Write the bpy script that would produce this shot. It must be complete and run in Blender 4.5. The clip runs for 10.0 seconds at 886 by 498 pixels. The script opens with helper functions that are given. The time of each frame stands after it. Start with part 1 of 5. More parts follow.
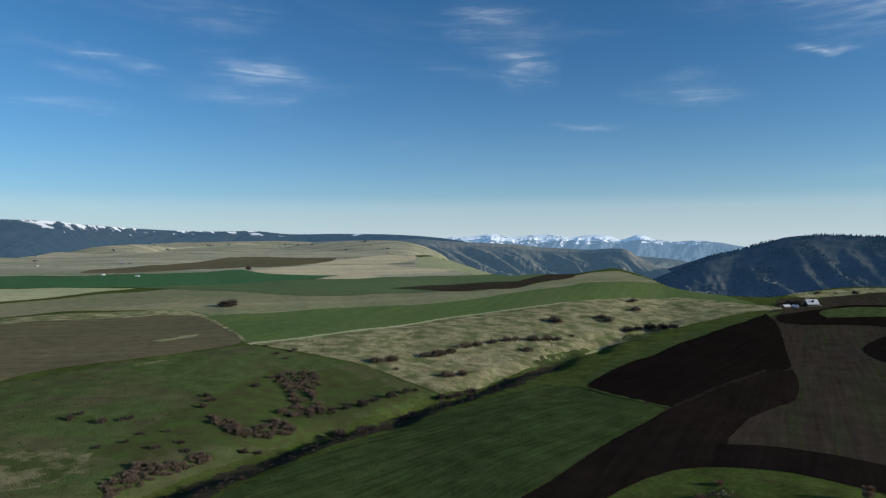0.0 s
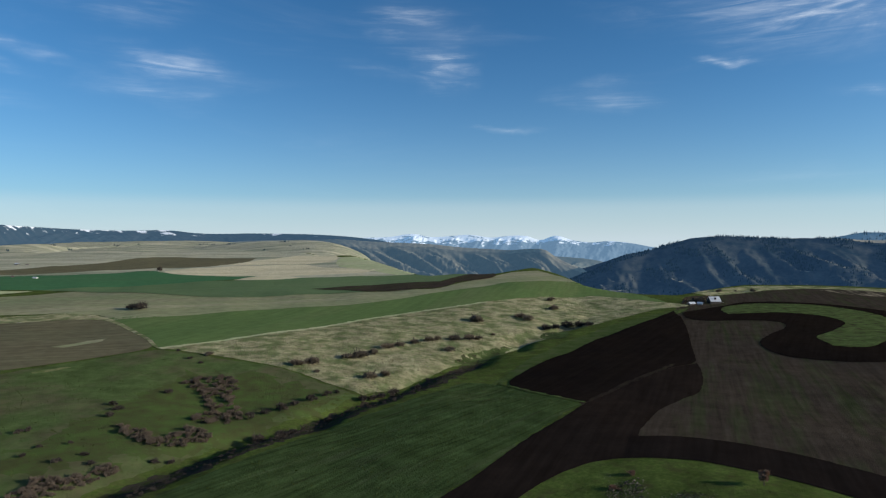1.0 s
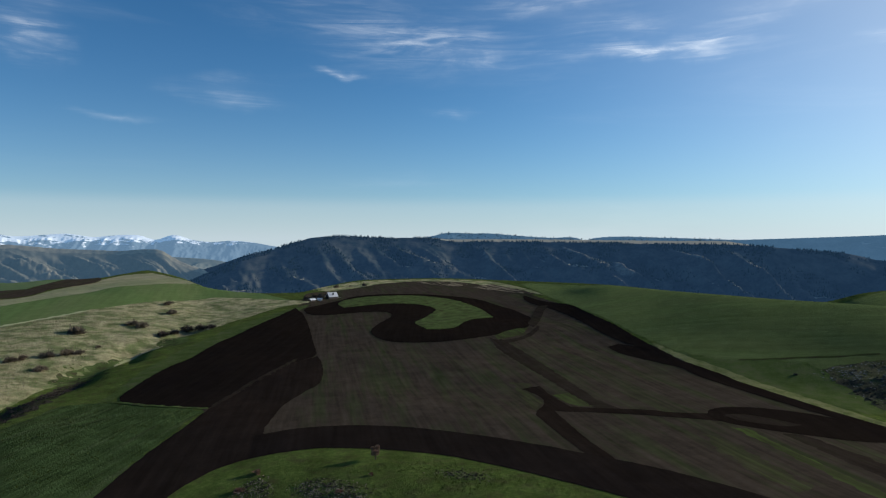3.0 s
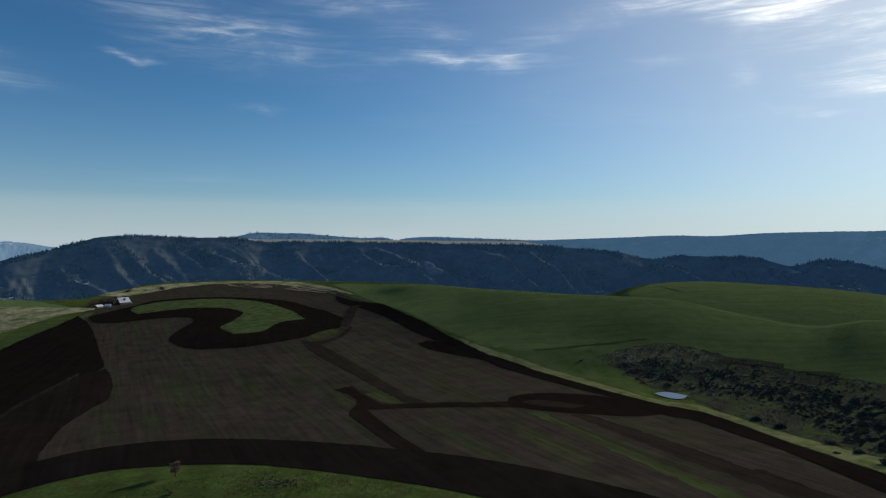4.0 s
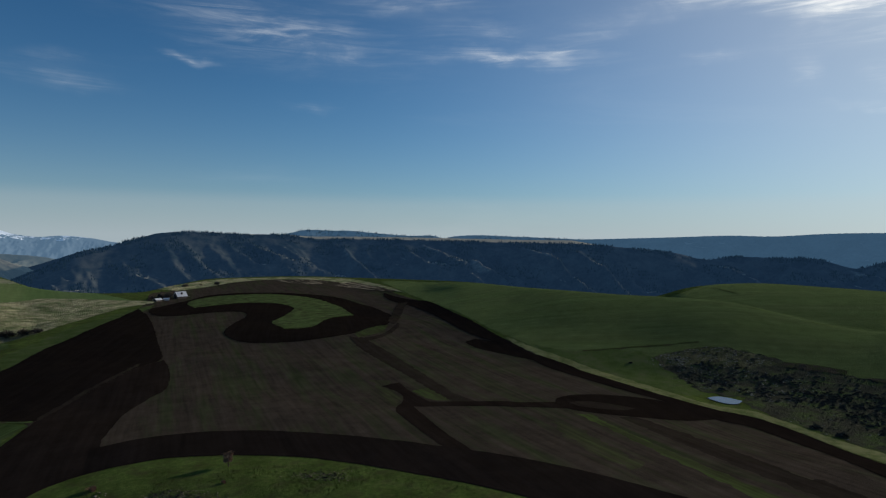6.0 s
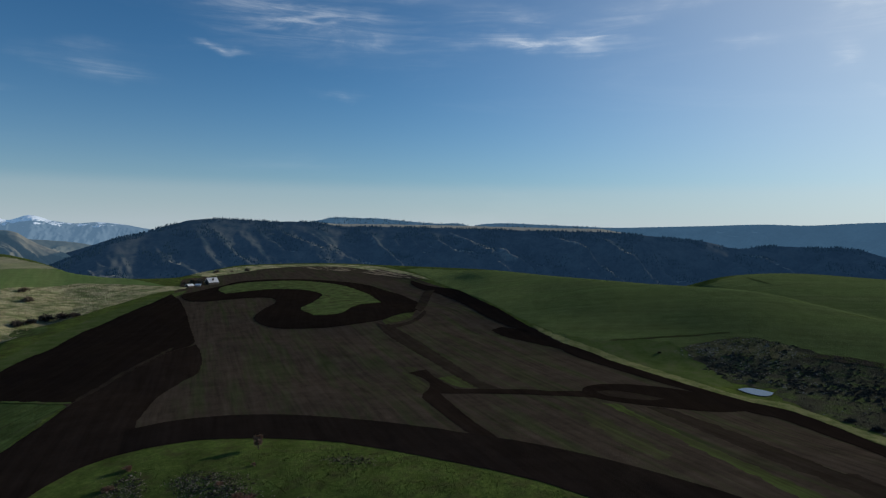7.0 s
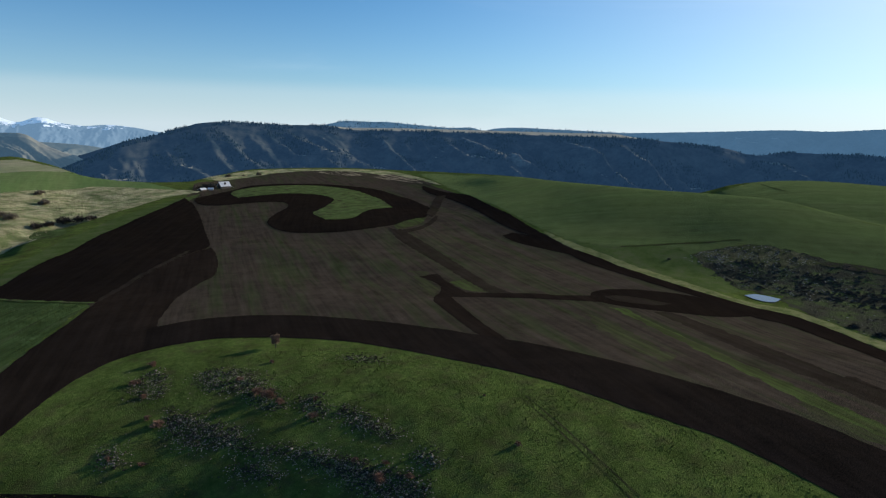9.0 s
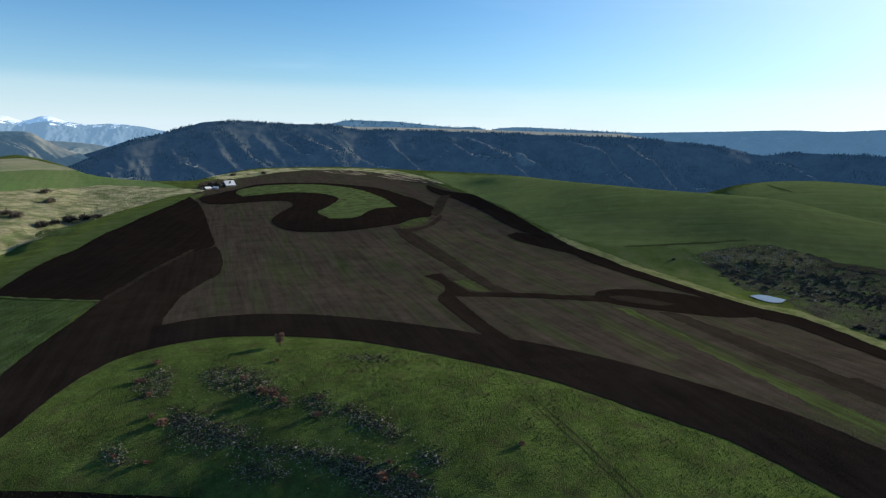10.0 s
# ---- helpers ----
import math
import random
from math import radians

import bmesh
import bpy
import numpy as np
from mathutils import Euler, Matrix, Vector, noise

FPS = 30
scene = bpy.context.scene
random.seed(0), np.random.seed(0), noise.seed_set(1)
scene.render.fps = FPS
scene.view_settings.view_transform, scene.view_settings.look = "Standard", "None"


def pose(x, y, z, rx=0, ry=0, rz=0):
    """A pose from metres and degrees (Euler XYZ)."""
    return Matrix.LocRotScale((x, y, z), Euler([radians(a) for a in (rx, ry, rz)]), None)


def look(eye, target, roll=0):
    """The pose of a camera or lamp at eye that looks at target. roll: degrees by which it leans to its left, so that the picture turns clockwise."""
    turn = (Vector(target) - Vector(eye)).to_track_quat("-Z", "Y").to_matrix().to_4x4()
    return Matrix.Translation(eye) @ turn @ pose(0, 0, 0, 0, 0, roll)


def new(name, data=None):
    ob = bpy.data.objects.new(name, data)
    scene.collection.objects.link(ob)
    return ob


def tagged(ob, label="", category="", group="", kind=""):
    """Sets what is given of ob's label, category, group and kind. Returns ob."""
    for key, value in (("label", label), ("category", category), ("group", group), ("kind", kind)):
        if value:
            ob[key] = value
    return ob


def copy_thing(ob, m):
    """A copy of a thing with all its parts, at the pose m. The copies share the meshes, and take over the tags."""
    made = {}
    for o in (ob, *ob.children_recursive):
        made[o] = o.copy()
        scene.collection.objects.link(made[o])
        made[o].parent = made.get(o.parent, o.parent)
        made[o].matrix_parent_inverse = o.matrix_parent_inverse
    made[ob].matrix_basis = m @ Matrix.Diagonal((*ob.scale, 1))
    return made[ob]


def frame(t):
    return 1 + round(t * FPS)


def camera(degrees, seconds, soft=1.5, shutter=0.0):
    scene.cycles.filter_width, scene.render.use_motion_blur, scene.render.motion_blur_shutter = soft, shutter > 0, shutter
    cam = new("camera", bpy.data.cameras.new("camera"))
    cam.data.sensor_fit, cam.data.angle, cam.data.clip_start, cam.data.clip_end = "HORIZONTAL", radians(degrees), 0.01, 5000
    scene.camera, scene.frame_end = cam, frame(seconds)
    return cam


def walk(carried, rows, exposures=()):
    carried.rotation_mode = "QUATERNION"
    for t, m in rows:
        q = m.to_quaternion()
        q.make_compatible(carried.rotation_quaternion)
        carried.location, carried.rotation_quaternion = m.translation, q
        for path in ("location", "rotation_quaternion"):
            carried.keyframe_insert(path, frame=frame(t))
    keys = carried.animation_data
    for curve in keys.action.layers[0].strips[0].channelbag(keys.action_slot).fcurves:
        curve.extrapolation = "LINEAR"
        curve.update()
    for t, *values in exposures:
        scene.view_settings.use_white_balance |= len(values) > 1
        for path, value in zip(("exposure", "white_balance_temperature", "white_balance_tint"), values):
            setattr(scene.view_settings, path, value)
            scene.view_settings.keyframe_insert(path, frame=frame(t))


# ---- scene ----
cam = camera(69.78, 10.0, 1.25)
# seconds, yaw, pitch and roll: the drone hovers in one place and turns
TURNS = [
    (0.0, -0.00, -0.90, 0.15),
    (0.5, -3.31, -0.90, 0.09),
    (1.0, -7.00, -0.89, 0.00),
    (1.5, -17.29, -0.88, 0.08),
    (2.0, -25.42, -0.89, -0.04),
    (2.2, -28.58, -0.90, 0.06),
    (3.3, -44.70, -0.92, -0.05),
    (3.5, -48.15, -0.90, -0.08),
    (4.0, -56.88, -0.92, -0.09),
    (4.5, -62.66, -0.94, -0.16),
    (5.0, -63.74, -0.96, -0.21),
    (5.5, -60.40, -1.02, -0.31),
    (6.0, -52.57, -1.10, -0.52),
    (6.2, -51.54, -1.12, -0.47),
    (6.5, -50.70, -1.14, -0.55),
    (6.8, -50.25, -1.42, -0.66),
    (7.0, -50.12, -2.22, -0.73),
    (7.15, -50.06, -3.58, -0.79),
    (7.3, -50.01, -5.46, -0.84),
    (7.5, -49.85, -8.48, -0.84),
    (8.0, -49.55, -10.70, -0.94),
    (8.5, -49.27, -10.73, -0.99),
    (9.0, -49.05, -10.75, -0.98),
    (9.5, -48.81, -10.75, -1.10),
    (10.0, -48.64, -10.81, -1.09),
]
EXPOSURES = [(0.0, 0.04), (0.5, 0.15), (2.0, 0.17), (3.5, -0.04), (4.5, -0.39), (5.0, -0.49), (5.5, -0.53), (6.0, -0.49), (7.5, -0.18), (8.5, 0.14), (9.0, 0.30), (9.5, 0.46), (10.0, 0.54)]
walk(cam, [(t, pose(0, 0, 80, 90 + pitch, roll, yaw)) for t, yaw, pitch, roll in TURNS], EXPOSURES)

# ---- light: a clear sky with high thin cloud, the sun low over the hills to the right ----
SUN_BEARING, SUN_HEIGHT = 108.0, 15.0
world = bpy.data.worlds.new("sky")
scene.world = world
world.use_nodes = True
# wisps of high cloud: bearing, height, half width, half height (degrees), lean, density
WISPS = [
    (7.2, 15.5, 2.9, 2.4, -15, 0.53), (4.9, 18.7, 5.5, 2.3, -5, 0.31), (-15.5, 14.1, 6.1, 1.3, -8, 0.34), (-16.9, 11.9, 4.4, 0.88, -2, 0.40),
    (-28.1, 14.3, 6.3, 0.55, -7, 0.34), (-29.7, 12.7, 3.3, 0.66, -4, 0.31), (-21.8, 18.9, 6.8, 1.5, -4, 0.25), (20.9, 12.6, 4.2, 0.88, 2, 0.25), (-30.8, 10.4, 5.6, 0.66, 0, 0.12), (12.8, 9.8, 4.0, 0.33, 0, 0.15), (1.9, 14.6, 4.1, 0.66, -5, 0.15), (36.9, 17.3, 14.8, 2.5, -8, 0.34), (30.7, 14.7, 2.2, 0.33, -4, 0.43), (41.9, 16.6, 5.2, 1.3, -6, 0.25), (21.6, 11.5, 4.5, 0.77, -4, 0.40),
]
WISPS += [
    (58.5, 15.6, 8.6, 0.7, -3, 0.95), (62.8, 16.3, 3.3, 0.5, 0, 0.55), (48.4, 20.0, 7.0, 0.9, 0, 0.40), (56.5, 17.7, 5.8, 0.9, -3, 0.30),
    (40.9, 11.3, 2.3, 0.5, 0, 0.25), (76.0, 14.7, 2.4, 0.4, 0, 0.30), (71.5, 19.0, 8.7, 1.2, 5, 0.55), (84.5, 18.0, 9.0, 1.4, -10, 2.0),
    (93.9, 11.9, 6.1, 1.0, -5, 1.8), (86.8, 10.2, 3.9, 0.5, -8, 0.65), (82.3, 12.9, 1.4, 1.1, -30, 0.50), (75.5, 14.7, 2.8, 0.6, 0, 0.25),
    (95.7, 14.6, 7.5, 3.2, 15, 2.2), (91.5, 17.3, 9.9, 2.0, 8, 1.5), (67.5, 18.0, 5.8, 1.2, 10, 0.30), (125, 19, 16, 6, 4, 0.7), (-60, 16,
    16, 4, -5, 0.5), (170, 20, 24, 6, 3, 0.5),
]


def sky_nodes(tree):
    n, l = tree.nodes, tree.links
    n.clear()

    def sums(operation, a, b=None):
        node = n.new("ShaderNodeMath")
        node.operation = operation
        for socket, value in zip(node.inputs, (a, b)):
            if isinstance(value, bpy.types.NodeSocket):
                l.new(value, socket)
            elif value is not None:
                socket.default_value = value
        return node.outputs[0]

    out, background = n.new("ShaderNodeOutputWorld"), n.new("ShaderNodeBackground")
    sky = n.new("ShaderNodeTexSky")
    sky.sky_type, sky.sun_disc = "NISHITA", False
    sky.sun_elevation, sky.sun_rotation = radians(SUN_HEIGHT), radians(SUN_BEARING)
    sky.altitude, sky.air_density, sky.dust_density, sky.ozone_density = 1500, 1.0, 0.9, 4.0
    background.inputs["Strength"].default_value = 0.1
    co, split, flat = n.new("ShaderNodeTexCoord"), n.new("ShaderNodeSeparateXYZ"), n.new("ShaderNodeCombineXYZ")
    l.new(co.outputs["Generated"], split.inputs[0])
    x, y, z = split.outputs
    l.new(sums("MULTIPLY", sums("ARCTAN2", x, y), 180 / math.pi), flat.inputs[0])
    flat_height = sums("MULTIPLY", sums("ARCSINE", z), 180 / math.pi)
    l.new(flat_height, flat.inputs[1])

    def streaks(scale, turn, detail, low, high, warp):
        turned, noise_node, spread = n.new("ShaderNodeMapping"), n.new("ShaderNodeTexNoise"), n.new("ShaderNodeMapRange")
        turned.inputs["Rotation"].default_value = (0, 0, radians(turn))
        turned.inputs["Scale"].default_value = scale
        noise_node.inputs["Scale"].default_value, noise_node.inputs["Detail"].default_value = 1.0, detail
        noise_node.inputs["Roughness"].default_value, noise_node.inputs["Distortion"].default_value = 0.62, warp
        spread.inputs["From Min"].default_value, spread.inputs["From Max"].default_value = low, high
        spread.interpolation_type = "SMOOTHSTEP"
        l.new(flat.outputs[0], turned.inputs[0])
        l.new(turned.outputs[0], noise_node.inputs["Vector"])
        l.new(noise_node.outputs[0], spread.inputs[0])
        return spread.outputs[0]

    # the wisps are torn: their places are bent by a slow and a quick waver
    torn = flat.outputs[0]
    for scale, reach in ((0.14, 5.0), (0.5, 2.2)):
        waver, centred, pushed = n.new("ShaderNodeTexNoise"), n.new("ShaderNodeVectorMath"), n.new("ShaderNodeVectorMath")
        waver.inputs["Scale"].default_value, waver.inputs["Detail"].default_value = scale, 3
        centred.operation, pushed.operation = "SUBTRACT", "MULTIPLY_ADD"
        centred.inputs[1].default_value = (0.5, 0.5, 0.5)
        pushed.inputs[1].default_value = (reach, reach * 0.45, 0)
        l.new(flat.outputs[0], waver.inputs["Vector"])
        l.new(waver.outputs["Color"], centred.inputs[0])
        l.new(centred.outputs[0], pushed.inputs[0])
        l.new(torn, pushed.inputs[2])
        torn = pushed.outputs[0]
    cover = None
    for bearing, height, width, thick, lean, density in WISPS:
        spot, ball = n.new("ShaderNodeMapping"), n.new("ShaderNodeTexGradient")
        spot.vector_type = "TEXTURE"
        spot.inputs["Location"].default_value = (bearing, height, 0)
        spot.inputs["Rotation"].default_value = (0, 0, radians(lean))
        spot.inputs["Scale"].default_value = (width * 1.45, thick * 1.6, 1)
        ball.gradient_type = "QUADRATIC_SPHERE"
        l.new(torn, spot.inputs[0])
        l.new(spot.outputs[0], ball.inputs[0])
        value = sums("MULTIPLY", ball.outputs["Fac"], density)
        cover = value if cover is None else sums("ADD", cover, value)
    fibres = sums("MULTIPLY", streaks((0.11, 1.15, 1), 4, 6, 0.34, 0.80, 0.9), streaks((0.09, 0.36, 1), -8, 5, 0.32, 0.68, 0.7))
    veil = sums("MULTIPLY", streaks((0.03, 0.16, 1), -4, 6, 0.5, 0.9, 0.5), 0.08)
    cloud = sums("ADD", sums("MULTIPLY", cover, sums("ADD", sums("MULTIPLY", fibres, 1.32), 0.08)), veil)

    def blend(factor, under, over, kind="MIX"):
        node = n.new("ShaderNodeMix")
        node.data_type, node.blend_type, node.clamp_factor = "RGBA", kind, True
        for socket, value in ((node.inputs[0], factor), (node.inputs[6], under), (node.inputs[7], over)):
            if isinstance(value, bpy.types.NodeSocket):
                l.new(value, socket)
            else:
                socket.default_value = value
        return node.outputs[2]

    colour = blend(1.0, sky.outputs[0], (0.47, 0.92, 1.09, 1), "MULTIPLY")
    # the haze that lies along the horizon, then the thin white glare round the sun, then the clouds
    near = sums("POWER", 2.718, sums("MULTIPLY", sums("MAXIMUM", flat_height, 0.0), -1 / 4.5))
    colour = blend(sums("MULTIPLY", near, 0.80), colour, (5.1, 6.2, 6.9, 1))
    low = sums("POWER", 2.718, sums("MULTIPLY", sums("MAXIMUM", flat_height, 0.0), -1 / 1.6))
    colour = blend(sums("MULTIPLY", low, 0.2), colour, (6.2, 7.1, 7.7, 1))
    # a layer of pale haze with a soft upper edge
    layer = n.new("ShaderNodeMapRange")
    layer.interpolation_type = "SMOOTHSTEP"
    layer.inputs["From Min"].default_value, layer.inputs["From Max"].default_value = 4.0, 2.6
    layer.inputs["To Min"].default_value, layer.inputs["To Max"].default_value = 0.0, 0.20
    l.new(flat_height, layer.inputs[0])
    colour = blend(layer.outputs[0], colour, (6.3, 6.9, 7.3, 1))
    toward = n.new("ShaderNodeVectorMath")
    toward.operation = "DOT_PRODUCT"
    l.new(co.outputs["Generated"], toward.inputs[0])
    toward.inputs[1].default_value = (math.sin(radians(SUN_BEARING)) * math.cos(radians(SUN_HEIGHT)),
                                      math.cos(radians(SUN_BEARING)) * math.cos(radians(SUN_HEIGHT)), math.sin(radians(SUN_HEIGHT)))
    colour = blend(sums("MULTIPLY", sums("POWER", sums("MAXIMUM", toward.outputs["Value"], 0.0), 5.0), 0.70), colour, (8.6, 9.0, 9.4, 1))
    colour = blend(cloud, colour, (12.0, 12.5, 12.8, 1))
    l.new(colour, background.inputs[0])
    l.new(background.outputs[0], out.inputs[0])


sky_nodes(world.node_tree)
sun = new("sun", bpy.data.lights.new("sun", "SUN"))
sun.data.energy, sun.data.angle, sun.data.color = 4.5, radians(0.53), (1.0, 0.92, 0.80)
sun.matrix_world = look((0, 0, 0), (-math.sin(radians(SUN_BEARING)) * math.cos(radians(SUN_HEIGHT)),
                                    -math.cos(radians(SUN_BEARING)) * math.cos(radians(SUN_HEIGHT)), -math.sin(radians(SUN_HEIGHT))))

# ---- materials ----
def material(name, roughness=0.9, specular=0.2):
    mat = bpy.data.materials.new(name)
    mat.use_nodes = True
    shader = mat.node_tree.nodes["Principled BSDF"]
    shader.inputs["Roughness"].default_value = roughness
    shader.inputs["Specular IOR Level"].default_value = specular
    return mat, mat.node_tree.nodes, mat.node_tree.links, shader


def place(n, l, stretch=(1, 1, 1), turn=0.0):
    """Texture coordinates in metres, turned about z and stretched."""
    co, turned, scaled = n.new("ShaderNodeTexCoord"), n.new("ShaderNodeMapping"), n.new("ShaderNodeMapping")
    turned.inputs["Rotation"].default_value = (0, 0, radians(turn))
    scaled.inputs["Scale"].default_value = stretch
    l.new(co.outputs["Object"], turned.inputs[0])
    l.new(turned.outputs[0], scaled.inputs[0])
    return scaled.outputs[0]


def grain(n, l, at, metres, detail=4.0, rough=0.55, low=0.3, high=0.7):
    """Noise with features of that size, spread from 0 to 1."""
    noise_node, spread = n.new("ShaderNodeTexNoise"), n.new("ShaderNodeMapRange")
    noise_node.inputs["Scale"].default_value = 1.0 / metres
    noise_node.inputs["Detail"].default_value = detail
    noise_node.inputs["Roughness"].default_value = rough
    spread.inputs["From Min"].default_value, spread.inputs["From Max"].default_value = low, high
    l.new(at, noise_node.inputs["Vector"])
    l.new(noise_node.outputs[0], spread.inputs[0])
    return spread.outputs[0]


def mixed(n, l, factor, a, b, blend="MIX"):
    """A mix of two colours, or of the colours of two sockets."""
    node = n.new("ShaderNodeMix")
    node.data_type, node.blend_type = "RGBA", blend
    for socket, value in ((node.inputs[0], factor), (node.inputs[6], a), (node.inputs[7], b)):
        if isinstance(value, bpy.types.NodeSocket):
            l.new(value, socket)
        elif isinstance(value, (int, float)):
            socket.default_value = value
        else:
            socket.default_value = (*value, 1)
    return node.outputs[2]


def bumped(n, l, shader, height, strength, distance):
    bump = n.new("ShaderNodeBump")
    bump.inputs["Strength"].default_value, bump.inputs["Distance"].default_value = strength, distance
    l.new(height, bump.inputs["Height"])
    l.new(bump.outputs[0], shader.inputs["Normal"])


def turf(name, main, other, patch, patch_metres=40, fine=0.5, rows=None, row_metres=3.0, cover=(0.45, 0.62), relief=0.5, streak=0.4, mottle=0.14, nap=0.0):
    """Ground cover: two tones mixed finely, a third in patches, streaks along the drill or plough rows."""
    mat, n, l, shader = material(name, 1.0, 0.0)
    at = place(n, l)
    colour = mixed(n, l, grain(n, l, at, fine * 4, 6, 0.7), main, other)
    where = at if rows is None else place(n, l, (1, 0.10, 1), rows)
    broad = grain(n, l, where, patch_metres * (1 if rows is None else 0.45), 6, 0.66, cover[0], cover[1])
    colour = mixed(n, l, broad, colour, patch)
    height = grain(n, l, at, fine, 4, 0.65)
    if rows is not None:
        lines = grain(n, l, place(n, l, (1, 0.035, 1), rows), row_metres, 3, 0.6)
        colour = mixed(n, l, streak, colour, mixed(n, l, lines, tuple(c * 0.45 for c in main), tuple(c * 1.5 for c in main)))
    tint = grain(n, l, at, 9, 3)
    shade = n.new("ShaderNodeMapRange")
    shade.inputs["To Min"].default_value, shade.inputs["To Max"].default_value = 1 - mottle, 1 + mottle
    l.new(tint, shade.inputs[0])
    scaled = n.new("ShaderNodeVectorMath")
    scaled.operation = "SCALE"
    l.new(colour, scaled.inputs[0])
    l.new(shade.outputs[0], scaled.inputs["Scale"])
    l.new(scaled.outputs[0], shader.inputs["Base Color"])
    bumped(n, l, shader, height, relief, fine)
    if nap:
        shader.inputs["Sheen Weight"].default_value, shader.inputs["Sheen Roughness"].default_value = nap, 0.4
        shader.inputs["Sheen Tint"].default_value = (*(c / max(main) for c in main), 1)
    return mat


GRASS = turf("young_grass", (0.0439, 0.0732, 0.0159), (0.0976, 0.1293, 0.0329), (0.0610, 0.0573, 0.0256), 5, 0.35, cover=(0.46, 0.74), relief=0.6, mottle=0.26)
SLOPE_GRASS = turf("slope_grass", (0.067, 0.101, 0.031), (0.092, 0.125, 0.045), (0.105, 0.096, 0.052), 34, 0.6, cover=(0.44, 0.66), relief=0.5, mottle=0.22)
DRY_MIX = turf("dry_and_green_grass", (0.062, 0.086, 0.028), (0.080, 0.10, 0.036), (0.19, 0.175, 0.10), 9, 0.6, cover=(0.44, 0.62), relief=0.6)
BROWN_GRASS = turf("brownish_slope_grass", (0.076, 0.080, 0.033), (0.084, 0.098, 0.037), (0.068, 0.100, 0.029), 9, 0.5, cover=(0.42, 0.58), relief=0.6, mottle=0.2)
BANK_GRASS = turf("terraced_slope_grass", (0.050, 0.080, 0.026), (0.084, 0.118, 0.044), (0.126, 0.132, 0.070), 9, 0.5, 48, 1.5, (0.50, 0.70), 0.9, 0.62, 0.26)
WORN_GRASS = turf("worn_grass", (0.034, 0.050, 0.014), (0.048, 0.06, 0.02), (0.05, 0.046, 0.024), 6, 0.4)
STUBBLE_FLECKS = turf("broken_stubble", (0.052, 0.042, 0.03), (0.06, 0.05, 0.035), (0.40, 0.33, 0.22), 12, 0.6, 20, 2.5, (0.50, 0.56))
WHEAT = turf("young_wheat", (0.1109, 0.1674, 0.0550), (0.1310, 0.1886, 0.0654), (0.1646, 0.1886, 0.0791), 70, 0.5, 20, 4.0, (0.44, 0.76), 0.3, 0.22, 0.10)
FAR_WHEAT = turf("dark_green_far_crop", (0.106, 0.159, 0.073), (0.125, 0.179, 0.083), (0.150, 0.179, 0.094), 120, 0.8, 75, 6.0, (0.5, 0.8), 0.3, 0.12, 0.06)
# darker than young_wheat: this hill's grazing light is partly put into the colour
HILL_WHEAT = turf("wheat_on_the_hill", (0.0468, 0.0648, 0.0234), (0.0612, 0.0810, 0.0306), (0.0558, 0.0576, 0.0297), 60, 0.8, 150, 4.0, (0.42, 0.72), 0.3, 0.40, 0.16, 0.09)
COMMA_GRASS = turf("bright_grass", (0.066, 0.098, 0.030), (0.092, 0.122, 0.042), (0.056, 0.056, 0.028), 6, 0.6, cover=(0.48, 0.64), mottle=0.30)
EMERALD_CROP = turf("emerald_crop", (0.060, 0.150, 0.066), (0.072, 0.168, 0.076), (0.10, 0.160, 0.078), 120, 0.8, 70, 8.0, (0.5, 0.8), streak=0.16, mottle=0.08)
OLIVE_CROP = turf("olive_crop", (0.2268, 0.2394, 0.1260), (0.2772, 0.2779, 0.1512), (0.3360, 0.3031, 0.1890), 70, 0.6, 70, 5.0, relief=0.3, streak=0.2)
BROWN_CROP = turf("thin_crop_on_brown_soil", (0.2047, 0.2222, 0.1148), (0.2356, 0.2517, 0.1315), (0.2666, 0.2460, 0.1474), 150, 0.6, 75, 6.0, relief=0.3, streak=0.15)
PALE_CROP = turf("pale_yellowish_crop", (0.384, 0.427, 0.228), (0.432, 0.451, 0.240), (0.456, 0.439, 0.264), 90, 0.6, 75, 6.0, streak=0.12)
DRY = turf("dry_tan_grass", (0.300, 0.280, 0.150), (0.470, 0.425, 0.256), (0.160, 0.190, 0.080), 13, 0.7, cover=(0.42, 0.58), relief=1.0, mottle=0.28)
HOLLOW_TAN = turf("stony_tan_grass", (0.085, 0.083, 0.044), (0.120, 0.112, 0.064), (0.060, 0.070, 0.028), 7, 0.6, cover=(0.44, 0.62), relief=0.9, mottle=0.3)
VERGE_GRASS = turf("pale_green_verge", (0.15, 0.165, 0.065), (0.22, 0.215, 0.10), (0.09, 0.115, 0.035), 8, 0.6, cover=(0.45, 0.65))
PLAIN = turf("far_dry_grassland", (0.420, 0.392, 0.278), (0.550, 0.502, 0.360), (0.235, 0.262, 0.172), 130, 2.0, 80, 30.0, (0.42, 0.60), streak=0.14, mottle=0.14)
STRAW = turf("straw_stubble", (0.6080, 0.5292, 0.3384), (0.6650, 0.5880, 0.3854), (0.5130, 0.4508, 0.2914), 80, 1.0, 75, 6.0, streak=0.12)
TILLED_SOIL = turf("tilled_brown_soil", (0.0456, 0.0355, 0.0263), (0.0703, 0.0555, 0.0398), (0.0494, 0.0660, 0.0245), 18, 0.45, 29, 2.0, (0.48, 0.64), 0.4, 0.5, 0.18)
# lighter than the tilled soil: stronger sunlight is partly put into this colour
PALE_SOIL = turf("sunlit_brown_soil", (0.139, 0.123, 0.072), (0.164, 0.143, 0.083), (0.137, 0.132, 0.072), 60, 0.5, 80, 3.5, (0.42, 0.66), 0.4, 0.28, 0.14)
